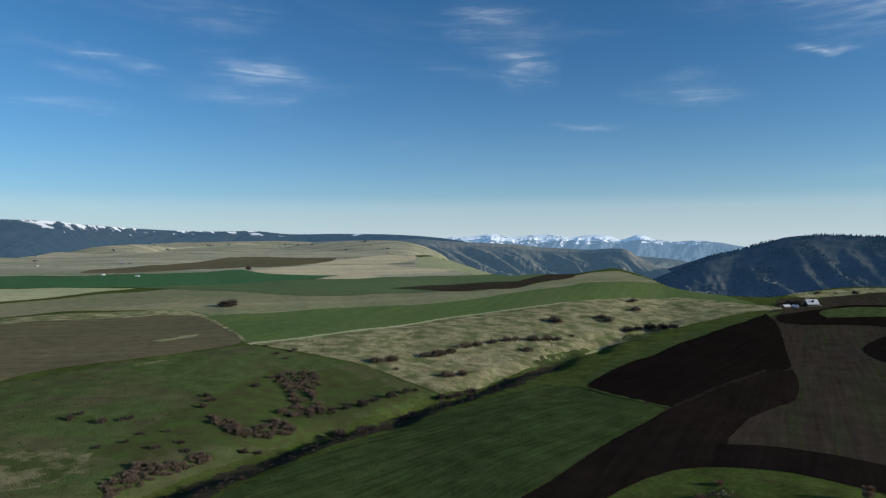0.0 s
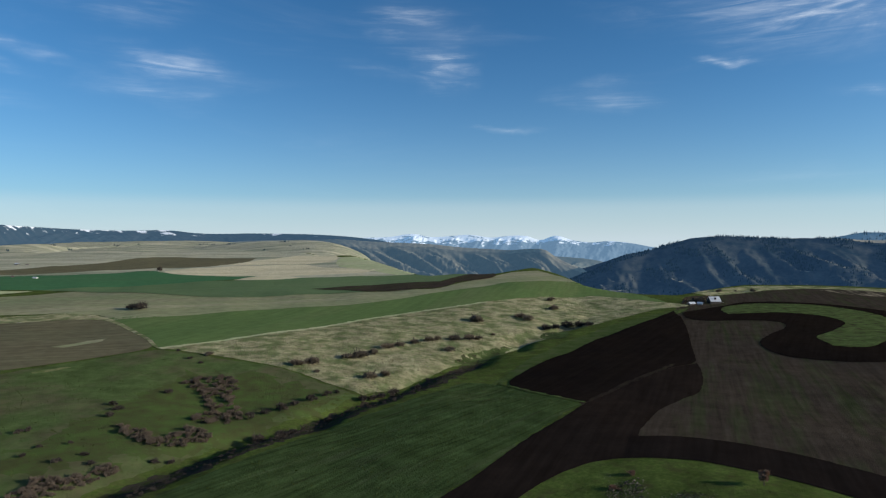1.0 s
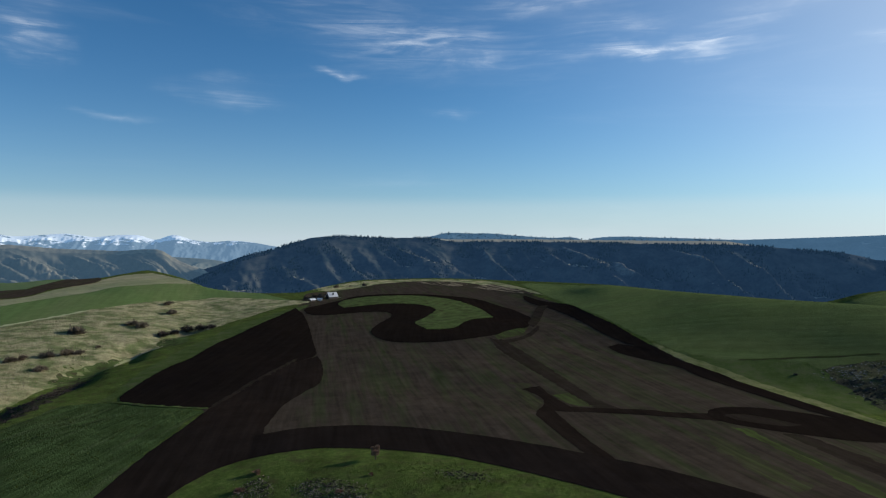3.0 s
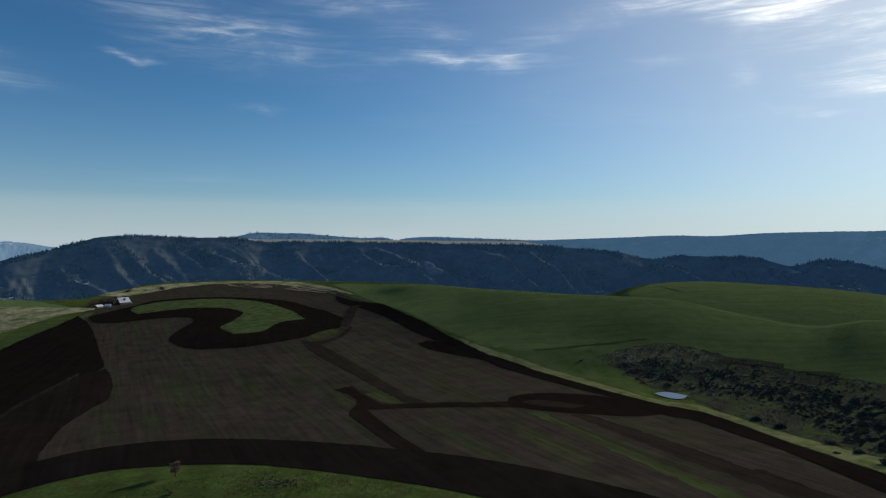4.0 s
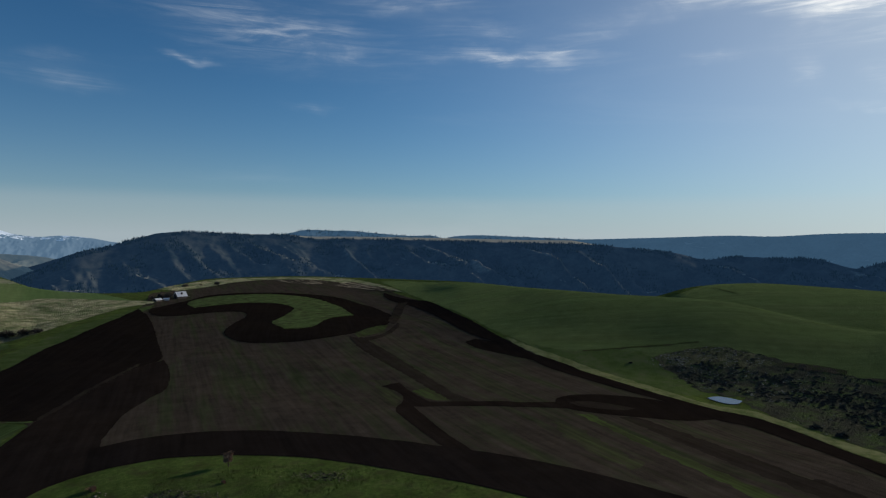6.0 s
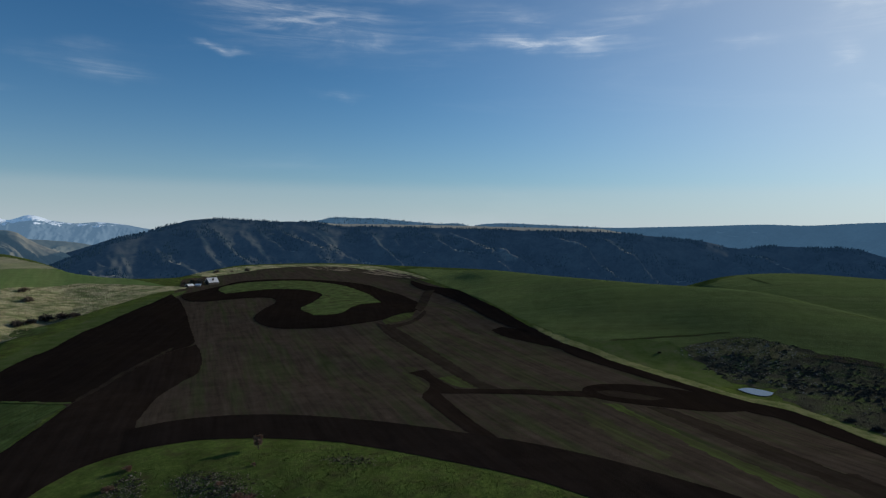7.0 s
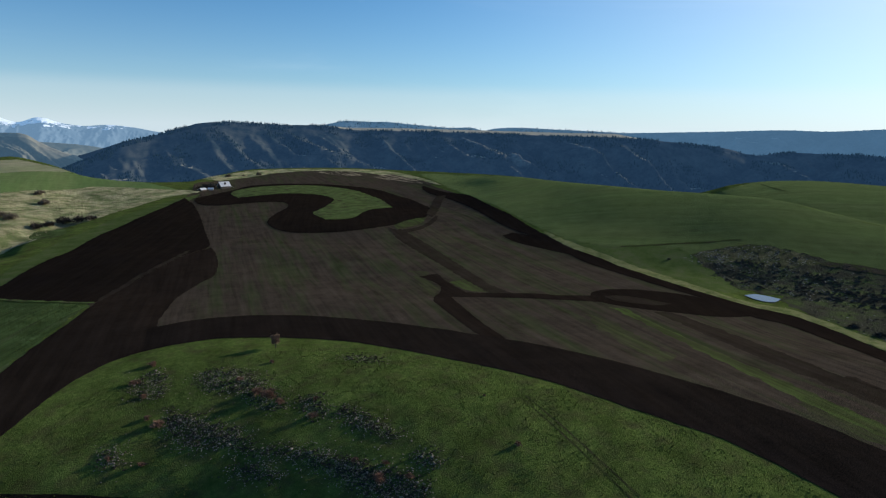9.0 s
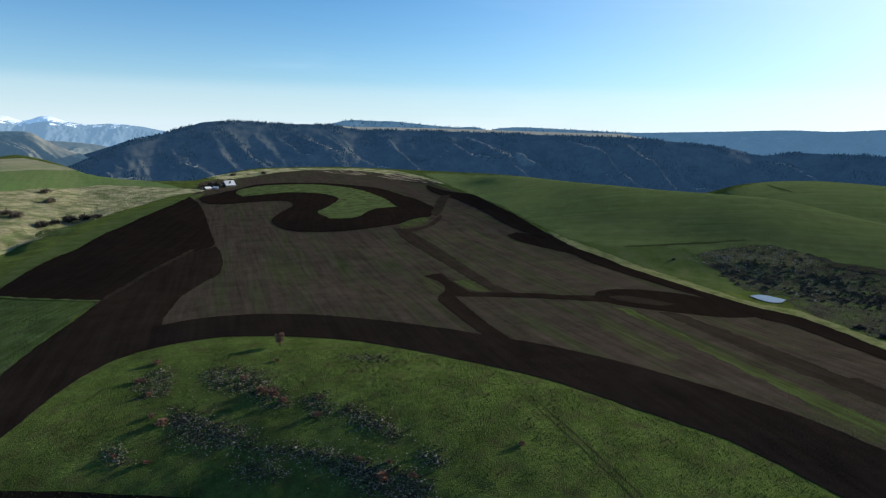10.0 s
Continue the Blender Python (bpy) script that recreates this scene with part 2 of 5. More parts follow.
RED_SOIL = turf("fresh_reddish_soil", (0.0184, 0.0134, 0.0103), (0.0276, 0.0198, 0.0152), (0.0152, 0.0114, 0.0092), 22, 0.4, 30, 2.4, (0.42, 0.66), relief=0.3)
BAND_SOIL = turf("fresh_dark_brown_soil", (0.0149, 0.0114, 0.0095), (0.0216, 0.0162, 0.0132), (0.0130, 0.0102, 0.0086), 22, 0.4, 30, 2.4, relief=0.25)
LANE_SOIL = turf("half_dried_ploughed_soil", (0.026, 0.0200, 0.0150), (0.038, 0.0290, 0.0212), (0.034, 0.034, 0.017), 12, 0.45, 29, 2.4, (0.5, 0.7), 0.3, 0.4)
DARK_SOIL = turf("freshly_ploughed_dark_soil", (0.0131, 0.0098, 0.0074), (0.0189, 0.0139, 0.0107), (0.0148, 0.0107, 0.0090), 30, 0.4, 40, 2.5, relief=0.25)
SCRUB = turf("scrubby_hollow_ground", (0.0780, 0.0728, 0.0546), (0.0494, 0.0546, 0.0338), (0.0598, 0.0806, 0.0286), 9, 0.8, cover=(0.46, 0.62), relief=0.9, mottle=0.3)
HOLLOW_GRASS = turf("hollow_grass", (0.056, 0.086, 0.024), (0.084, 0.116, 0.036), (0.072, 0.082, 0.036), 9, 0.5, cover=(0.46, 0.66), relief=0.6, mottle=0.25)
THIN_WEEDS = turf("thin_weeds_on_soil", (0.050, 0.056, 0.024), (0.066, 0.074, 0.030), (0.046, 0.036, 0.026), 7, 0.5, 29, 1.6, (0.40, 0.56), 0.3)
STONY = turf("stony_ground", (0.048, 0.040, 0.030), (0.070, 0.060, 0.045), (0.044, 0.058, 0.020), 5, 0.5, cover=(0.45, 0.62), relief=0.9)
WEEDY = turf("weedy_strip", (0.060, 0.084, 0.023), (0.080, 0.104, 0.032), (0.045, 0.040, 0.024), 8, 0.6, 29, 1.8, (0.38, 0.55), 0.3)


def paint_haze(shader, haze_glow):
    """Paints haze, the blue of kilometres of atmosphere, onto a far range: a faint even emission, the same all over."""
    shader.inputs["Emission Color"].default_value = (*haze_glow, 1)
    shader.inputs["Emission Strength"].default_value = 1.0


def slope_cover(name, wood, wood_other, level_ground, open_ground, rock, size, haze_glow):
    """Woods on the slopes, open grass and rock on the spurs' crests, level ground above, haze painted over all."""
    mat, n, l, shader = material(name, 1.0, 0.0)
    at = place(n, l)
    geo, split, level = n.new("ShaderNodeNewGeometry"), n.new("ShaderNodeSeparateXYZ"), n.new("ShaderNodeMapRange")
    l.new(geo.outputs["Normal"], split.inputs[0])
    l.new(split.outputs["Z"], level.inputs[0])
    level.inputs["From Min"].default_value, level.inputs["From Max"].default_value = 0.965, 0.99
    colour = mixed(n, l, grain(n, l, at, size, 10, 0.7, 0.40, 0.66), wood, wood_other)
    crest, ragged, reach = n.new("ShaderNodeAttribute"), n.new("ShaderNodeMath"), n.new("ShaderNodeMapRange")
    crest.attribute_name = "bare"
    ragged.operation = "MULTIPLY_ADD"
    l.new(grain(n, l, at, size * 0.5, 9, 0.72, 0.25, 0.75), ragged.inputs[0])
    ragged.inputs[1].default_value = 0.9
    l.new(crest.outputs["Fac"], ragged.inputs[2])
    reach.inputs["From Min"].default_value, reach.inputs["From Max"].default_value = 0.72, 1.25
    l.new(ragged.outputs[0], reach.inputs[0])
    open_colour = mixed(n, l, grain(n, l, at, size * 0.3, 6, 0.7, 0.4, 0.6), open_ground, rock)
    colour = mixed(n, l, reach.outputs[0], colour, open_colour)
    l.new(mixed(n, l, level.outputs[0], colour, level_ground), shader.inputs["Base Color"])
    paint_haze(shader, haze_glow)
    return mat


def snow_cover(name, wood, wood_other, snow, low, high, size, haze_glow):
    """Wooded slopes with snow that lies thicker the higher it is, haze painted over all."""
    mat, n, l, shader = material(name, 1.0, 0.0)
    at = place(n, l)
    split, rise, add = n.new("ShaderNodeSeparateXYZ"), n.new("ShaderNodeMapRange"), n.new("ShaderNodeMath")
    l.new(at, split.inputs[0])
    l.new(split.outputs["Z"], rise.inputs[0])
    rise.inputs["From Min"].default_value, rise.inputs["From Max"].default_value = low, high
    rise.inputs["To Min"].default_value, rise.inputs["To Max"].default_value = -0.55, 0.5
    patches = grain(n, l, place(n, l, (1, 1, 3.5)), size, 8, 0.62, 0.35, 0.65)
    l.new(rise.outputs[0], add.inputs[0])
    l.new(patches, add.inputs[1])
    sharp = n.new("ShaderNodeMapRange")
    sharp.inputs["From Min"].default_value, sharp.inputs["From Max"].default_value = 0.62, 0.78
    l.new(add.outputs[0], sharp.inputs[0])
    colour = mixed(n, l, grain(n, l, at, size * 0.6, 8, 0.7), wood, wood_other)
    l.new(mixed(n, l, sharp.outputs[0], colour, snow), shader.inputs["Base Color"])
    paint_haze(shader, haze_glow)
    return mat


# last colour is haze painted as glow; far hills and peaks are blued too
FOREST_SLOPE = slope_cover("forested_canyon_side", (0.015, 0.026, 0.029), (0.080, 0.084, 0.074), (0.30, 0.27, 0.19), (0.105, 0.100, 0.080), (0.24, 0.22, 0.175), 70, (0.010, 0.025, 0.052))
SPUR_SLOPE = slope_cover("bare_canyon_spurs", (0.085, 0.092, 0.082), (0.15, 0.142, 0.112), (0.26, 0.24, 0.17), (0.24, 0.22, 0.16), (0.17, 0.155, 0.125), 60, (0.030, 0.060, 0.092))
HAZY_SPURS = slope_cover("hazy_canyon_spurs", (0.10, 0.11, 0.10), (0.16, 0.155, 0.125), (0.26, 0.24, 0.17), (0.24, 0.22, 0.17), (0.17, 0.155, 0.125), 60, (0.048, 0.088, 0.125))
FAR_SLOPE = slope_cover("haze_tinted_far_hills", (0.024, 0.044, 0.056), (0.09, 0.108, 0.112), (0.16, 0.17, 0.165), (0.12, 0.13, 0.13), (0.16, 0.16, 0.15), 120, (0.046, 0.102, 0.172))
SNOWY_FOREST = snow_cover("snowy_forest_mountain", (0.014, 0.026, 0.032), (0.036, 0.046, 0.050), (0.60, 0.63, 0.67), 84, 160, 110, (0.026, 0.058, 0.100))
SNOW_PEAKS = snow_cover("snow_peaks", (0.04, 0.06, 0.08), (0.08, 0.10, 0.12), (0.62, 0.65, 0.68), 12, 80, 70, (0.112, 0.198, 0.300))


# ---- the lie of the land: heights in metres, the drone hovers at z = 80 over the middle ----
def curve(knots):
    """A smooth function through (place, value) knots."""
    k = np.array(knots, float)
    slope = np.gradient(k[:, 1], k[:, 0])

    def value(at):
        at = np.clip(at, k[0, 0], k[-1, 0])
        i = np.clip(np.searchsorted(k[:, 0], at) - 1, 0, len(k) - 2)
        span = k[i + 1, 0] - k[i, 0]
        u = (at - k[i, 0]) / span
        a = u * u * (3 - 2 * u)
        return (1 - a) * k[i, 1] + a * k[i + 1, 1] + span * (u * (1 - u) ** 2 * slope[i] - u * u * (1 - u) * slope[i + 1])
    return value


def smooth(a, b, v):
    u = np.clip((v - a) / (b - a), 0, 1)
    return u * u * (3 - 2 * u)


def to_line(x, y, line):
    """The distance of places from a polyline in plan."""
    best = np.full(np.shape(x), 1e9)
    for (ax, ay), (bx, by) in zip(line, line[1:]):
        u = np.clip(((x - ax) * (bx - ax) + (y - ay) * (by - ay)) / ((bx - ax) ** 2 + (by - ay) ** 2), 0, 1)
        best = np.minimum(best, np.hypot(x - ax - u * (bx - ax), y - ay - u * (by - ay)))
    return best


def waves(x, y, size, seed, count=7):
    """Soft rolling unevenness of about that wavelength, between about -1 and 1."""
    rng = np.random.RandomState(seed)
    total = np.zeros(np.shape(x))
    for _ in range(count):
        a, s, p = rng.uniform(0, 2 * math.pi), rng.uniform(0.7, 1.6), rng.uniform(0, 2 * math.pi)
        total = total + np.sin((x * math.cos(a) + y * math.sin(a)) * 2 * math.pi * s / size + p)
    return total / math.sqrt(count * 2.0)


PLATEAU = curve([(0, 0), (60, 2.5), (110, 7), (150, 11), (185, 12.8), (220, 13), (300, 11), (450, 12.5), (700, 19), (1000, 26), (1500, 33), (2200, 41),
                 (3200, 54), (5000, 78)])
# the canyon's near rim: bearing (degrees to the right of +y) with its distance and its height
RIM_DISTANCE = curve([(-180, 620), (-120, 1200), (-70, 3500), (-45, 4900), (-14, 4307), (-9, 3382), (-6.5, 2704), (-4.3, 1785), (-1.2,
    1734), (0.8, 1402), (2.8, 1124), (4.9, 966), (8.4, 980), (11.4, 984), (13.3, 1064), (15.2, 1137), (16.6, 1045), (18, 933), (19.4, 820),
    (21.3, 761), (23.8, 728), (26, 723), (27.4, 728), (29.9, 798), (32.3, 865), (34.6, 882), (37.5, 894), (41.5, 891), (44.5, 871), (48.7,
    790), (54.6, 640), (59.6, 550), (64.4, 505), (68.2, 490), (70.6, 485), (73, 480), (77, 475), (84, 465), (88.4, 460), (92.5, 470), (98.7,
    470), (106, 470), (140, 520), (180, 620)])
RIM_HEIGHT = curve([(-180, 14), (-120, 25), (-70, 60), (-45, 76), (-14, 68.7), (-9, 56.4), (-6.5, 47.4), (-4.3, 36.4), (-1.2, 35.8), (0.8,
    31.8), (2.8, 28.2), (4.9, 25.3), (8.4, 25.6), (11.4, 25.7), (13.3, 27.2), (15.2, 28.4), (16.6, 26.9), (18, 24.6), (19.4, 22.0), (21.3,
    20.5), (23.8, 19.7), (26, 19.6), (27.4, 19.7), (29.9, 21.4), (32.3, 23.0), (34.6, 23.4), (37.5, 23.7), (41.5, 23.6), (44.5, 23.2),
    (48.7, 26.7), (54.6, 34.5), (59.6, 37.0), (64.4, 38.2), (68.2, 37.8), (70.6, 37.8), (73, 37.8), (77, 36.5), (81, 30.8), (84, 26.5),
    (86.5, 24.3), (88.4, 26.0), (90, 29.4), (92.5, 30.0), (98.7, 28.0), (106, 24), (140, 14), (180, 14)])
# how far out the ground begins to climb to the rim
CLIMB = curve([(-180, 0.25), (-20, 0.3), (-10, 0.6), (30, 0.6), (50, 0.5), (58, 0.6), (66, 0.68), (78, 0.72), (86, 0.78), (100, 0.78), (130, 0.3), (180, 0.25)])
# a second, rounded hill stands 650 m off behind the first
SECOND_HILL = curve([(69, 16.3), (71.7, 25.0), (73.4, 31.8), (75.4, 36.1), (78.2, 39.0), (84, 38.1), (88.4, 35.9), (92.5, 31.5), (96.3,
    26.2), (100, 23.1), (112, 16.3)])
CREEK = [(-113, 144), (-85, 192), (-78, 204), (-65, 217), (-50, 238), (-31, 261), (-9, 292), (16, 323), (36, 353),
         (68, 389), (102, 431), (130, 462), (206, 555), (306, 667), (365, 700)]
SWELLS = [  # x, y, half length, half width, direction, height
    (100, 60, 70, 80, 0, 7.0),        # the grassy knoll under the drone
    (-10, 90, 60, 70, 0, -14.0),       # and its shaded foot
    (8, 100, 42, 48, 0, -4.0),
    (300, 30, 90, 60, 0, -5.0),      # the scrubby hollow with the pond
    (430, 15, 150, 50, -75, 0.0),     # the swell of the wheat hill behind it
    (300, 320, 150, 110, 45, 3.0),    # the ploughed dome
    (150, 640, 220, 90, 70, 4.0),     # the tan hillside across the creek
    (-120, 420, 180, 80, 15, 3.0),
]

POND_AT = (305.5, 71, 7.0)  # middle and level of the pond's basin


def land(x, y):
    """The height of the ground."""
    x, y = np.asarray(x, float), np.asarray(y, float)
    r, bearing = np.hypot(x, y), np.degrees(np.arctan2(x, y))
    rim, top = RIM_DISTANCE(bearing), RIM_HEIGHT(bearing)
    inside = np.minimum(r, rim)
    foot = CLIMB(bearing)
    even = 0.6 * smooth(52, 60, bearing) * smooth(125, 112, bearing)  # the wheat hills climb more evenly
    rise = (1 - even) * smooth(foot, 1.0, inside / rim) + even * np.clip((inside / rim - foot) / (1 - foot), 0, 1)
    rise = rise * smooth(0, 40, r)
    z = PLATEAU(inside) + (top - PLATEAU(rim)) * rise
    keep = smooth(1.0, 0.75, r / rim)
    for cx, cy, a, b, turn, height in SWELLS:
        c, s = math.cos(radians(turn)), math.sin(radians(turn))
        u, v = (x - cx) * c + (y - cy) * s, (y - cy) * c - (x - cx) * s
        z = z + height * np.exp(-(u / a) ** 2 - (v / b) ** 2) * keep
    d = to_line(x + 5 * waves(x, y, 70, 31), y + 5 * waves(x, y, 60, 32), CREEK)
    z = z - (7.0 * np.exp(-(d / 70) ** 2) + (3.6 + 1.6 * waves(x, y, 55, 33)) * np.exp(-(d / 11) ** 2) * smooth(570, 490, y)) * keep
    z = z + keep * (0.6 * waves(x, y, 95, 3) + 1.2 * waves(x, y, 260, 5) * smooth(150, 500, r) + 2.5 * waves(x, y, 430, 6) * smooth(900, 1800, r))
    knoll = np.exp(-((x - 100) / 85) ** 4 - ((y - 75) / 80) ** 4)
    z = z + knoll * (0.08 * waves(x, y, 17, 8) + 0.07 * waves(x, y, 7.5, 9))
    still = np.exp(-(np.hypot((x - POND_AT[0]) / 15, (y - POND_AT[1]) / 15)) ** 4)
    z = z * (1 - still) + POND_AT[2] * still
    past = np.maximum(r - rim, 0)
    z = np.maximum(z - 0.42 * past * past / (past + 90), -320)
    dome = SECOND_HILL(bearing) - ((r - 650) / np.where(r < 650, 38, 24)) ** 2 - 60 * smooth(70.5, 66, bearing) - 200 * smooth(112, 125, bearing)
    return np.maximum(z, np.where((bearing > 60) & (bearing < 128), dome, -400))
# outlines of the fields in plan, in metres
KNOLL_EDGE = [(128, -3), (131, 7), (132, 14), (134, 22), (137, 35), (136, 48), (135, 61), (135, 76), (133, 92), (130, 112), (128, 130), (122, 149),
    (111, 164), (99, 176), (88, 181), (78, 184)]
TILLED = [(11, 165), (20, 172), (28, 178), (36, 187), (48, 203), (62, 220), (77, 235), (92, 256), (82, 281), (68, 318), (105, 363), (152, 421), (215,
    478), (280, 550), (307, 586), (334, 635), (371, 644), (417, 661), (470, 682), (511, 690), (548, 665), (562, 636), (552, 573), (518, 492), (486,
    425), (417, 324), (364, 248), (332, 199), (308, 144), (286, 106), (277, 78), (275, 56), (265, 35), (245, 25), (224, 2), (207, -15), (194, -29),
    (183, -38)] + KNOLL_EDGE + [(68, 184), (59, 180), (50, 174), (42, 167), (35, 162), (30, 158)]
STRIP = [(11, 165), (20, 172), (28, 178), (36, 187), (48, 203), (62, 220), (77, 235), (92, 256), (113, 278), (137, 299), (160, 320), (181, 329), (176,
    315), (160, 284), (146, 263), (137, 258), (117, 241), (102, 220), (90, 203), (88, 181), (78, 184), (68, 184), (59, 180), (50, 174), (42, 167),
    (35, 162), (30, 158)]
DARK_WEDGE = [(68, 318), (81, 278), (92, 256), (113, 278), (137, 299), (160, 320), (181, 329), (192, 351), (223, 415), (258, 490), (280, 550), (215,
    478), (152, 421), (105, 363)]
DARK_BAND = [(88, 203), (103, 202), (120, 193), (133, 178), (143, 160), (149, 146), (153, 133), (158, 110), (161, 91), (163, 74), (163, 58), (163,
    43), (161, 24), (157, 11), (153, -2)] + KNOLL_EDGE
SWIRL = [(282, 540), (260, 490), (270, 471), (294, 468), (310, 459), (315, 445), (305, 428), (284, 414), (262, 392), (249, 376), (240, 356), (239,
    336), (247, 323), (261, 307), (284, 300), (305, 300), (325, 300), (349, 313), (378, 339), (390, 363), (422, 415), (437, 453), (437, 495), (429,
    540), (400, 580), (365, 589), (337, 565), (306, 552)]
COMMA = [(319.0, 540.4), (338.4, 562.6), (367.9, 573.7), (386.3, 560.4), (413.6, 539.3), (418.8, 500.0), (413.3, 459.8), (389.3, 410.7), (360.6,
    365.2), (342.2, 367.5), (321.4, 357.7), (298.7, 341.4), (286.6, 342.6), (280.2, 350.1), (291.5, 377.4), (300.5, 392.5), (318.0, 400.7), (352.3,
    428.3), (362.2, 442.6), (368.5, 472.3), (353.4, 503.9), (330.6, 506.7), (309.2, 509.8)]
WEDGE_TAN = [(294, 298), (312, 305), (326, 306), (332, 302), (315, 291), (301, 288), (289, 288)]
SWIRL_TAIL = [(336, 301), (346, 316), (386, 347), (435, 384), (442, 378), (394, 343), (346, 306)]
HEADLAND = [(490, 452), (455, 387), (442, 353), (394, 293), (364, 246), (338, 208), (321, 184), (318, 178), (312, 155), (303, 134), (292, 114),
    (284, 97), (281, 83), (279, 69), (282, 55), (276, 42), (266, 30), (240, 9), (229, 0), (222, -8), (216, -15), (210, -21), (203, -29),
    (196, -17), (205, -7), (220, 8), (248, 28), (267, 52), (263, 65), (271, 80), (274, 94), (277, 108), (285, 126), (296, 148), (304, 169),
    (328, 202), (339, 230), (357, 266), (394, 315), (420, 357), (464, 429)]
VERGE = [(346, 213), (331, 190), (320, 159), (314, 140), (305, 120), (295, 101), (289, 85), (286, 74), (293, 58), (285, 44), (276, 31), (268, 20),
    (260, 10), (250, 0), (243, -8), (232, -14), (222, -22), (216, -31), (204, -29), (210, -21), (216, -15), (223, -8), (230, 0), (242, 9),
    (267, 30), (277, 43), (283, 56), (279, 69), (281, 83), (284, 97), (292, 114), (303, 134), (312, 155), (318, 178), (339, 209)]
DARK_SPOT = [(325, 231), (335, 230), (334, 214), (327, 195), (316, 176), (307, 165), (307, 182), (310, 198), (315, 216)]
LENS = [(234, 121), (243, 124), (253, 122), (262, 114), (269, 102), (273, 91), (274, 78), (269, 64), (250, 73), (234, 92), (227, 106), (228, 115)]
FORK = [(210, 195), (220, 193), (210, 178), (201, 160), (211, 148), (221, 138), (225, 129), (241, 116), (229, 110), (218, 125), (209, 138),
    (199, 150), (190, 159), (173, 134), (158, 109), (154, 116), (166, 136), (179, 159), (185, 164), (194, 168), (205, 178)]
TRACK = [(291, 288), (272, 248), (253, 215), (230, 178), (218, 159), (213, 144), (206, 152), (216, 169), (232, 197), (250, 232), (274, 280)]
WEEDS = [(223, 106), (226, 102), (210, 76), (197, 54), (186, 36), (177, 21), (172, 13), (164, -2), (161, -7), (158, -2), (164, 12), (167, 20),
    (171, 27), (188, 51), (203, 73), (220, 101)]
CREST_STUBBLE = [(349, 672), (395, 686), (453, 718), (492, 713), (534, 695), (579, 655), (599, 610), (552, 515), (495, 429), (518, 492), (552, 573),
    (557, 630), (518, 675), (466, 676), (414, 656), (368, 640)]
NEAR_PLOUGH = [(25, 150), (30, 145), (39, 135), (49, 121), (58, 107), (53, 97), (40, 116), (22, 137)]
LEFT_PLOUGH = [(-224, 290), (-350, 455), (-337, 482), (-322, 493), (-306, 502), (-290, 514), (-273, 524), (-252, 530), (-238, 540), (-220, 542), (-206, 535), (-190, 513),
    (-168, 479), (-146, 439), (-133, 414), (-128, 403), (-131, 393), (-142, 385), (-152, 376), (-164, 364), (-175, 353), (-193, 341), (-204, 334),
    (-213, 324), (-216, 309)]
LEFT_PATCH = [(-187, 406), (-179, 415), (-174, 429), (-167, 435), (-165, 422), (-174, 411), (-179, 403)]
LEFT_VERGE = [(-359, 514), (-346, 528), (-321, 542), (-291, 558), (-250, 569), (-227, 566), (-211, 551), (-193, 526), (-171, 491), (-149, 451),
    (-132, 418), (-122, 396), (-128, 403), (-133, 414), (-146, 439), (-168, 479), (-190, 513), (-206, 535), (-220, 542), (-238, 540), (-252, 530),
    (-273, 524), (-290, 514), (-306, 502), (-322, 493), (-337, 482)]
MID_WHEAT = [(-214, 551), (-163, 549), (-98, 597), (0, 620), (51, 668), (114, 726), (182, 799), (232, 824), (275, 822), (292, 719), (299, 599), (281,
    611), (243, 656), (181, 642), (115, 600), (58, 558), (0, 509), (-54, 447), (-97, 411), (-122, 398), (-136, 422), (-155, 458), (-178, 500), (-199, 533)]
OLIVE = [(-340, 558), (-264, 612), (-191, 642), (-80, 673), (0, 685), (77, 743), (115, 803), (192, 932), (239, 1008), (285, 1029), (285, 874), (276,
    807), (232, 824), (182, 799), (114, 726), (51, 668), (0, 620), (-98, 597), (-163, 549), (-202, 537), (-223, 569), (-276, 570)]
FAR_PLOUGH = [(-65, 773), (12, 823), (49, 842), (102, 840), (137, 926), (178, 995), (202, 1002), (198, 942), (177, 879), (122, 826), (101, 776), (42,
    721), (0, 726), (-30, 760)]
FAR_GREEN = [(-364, 766), (-260, 847), (-176, 881), (-128, 876), (-84, 910), (0, 934), (101, 978), (178, 995), (131, 915), (98, 841), (49, 842), (12,
    823), (-65, 773), (-30, 760), (0, 726), (-53, 703), (-113, 687), (-160, 681), (-247, 723)]
BROWN_OLIVE = [(-428, 556), (-419, 600), (-361, 694), (-327, 759), (-207, 765), (-119, 727), (0, 726), (77, 743), (0, 685), (-80, 673), (-191, 642),
    (-264, 612), (-340, 558), (-364, 521), (-379, 492)]
EMERALD = [(-693, 901), (-633, 907), (-525, 915), (-511, 983), (-447, 995), (-391, 1012), (-368, 1050), (-357, 1072), (-338, 1074), (-305, 1024),
    (-251, 993), (-194, 973), (-154, 940), (-177, 889), (-252, 847), (-335, 777), (-423, 749), (-517, 741), (-567, 737)]
PALE_STRIP = [(-556, 722), (-513, 735), (-441, 746), (-388, 746), (-367, 758), (-388, 687), (-413, 639), (-426, 609), (-454, 589)]
DRYLAND = [(-783, 850), (-641, 918), (-499, 928), (-433, 966), (-391, 1012), (-338, 1043), (-223, 948), (-179, 898), (-93, 911), (0, 924), (80, 940),
    (55, 1107), (19, 1374), (-63, 1610), (-161, 1926), (-323, 2811), (-580, 3542), (-1104, 4371), (-1917, 4455), (-2520, 4144), (-3283, 3570)]
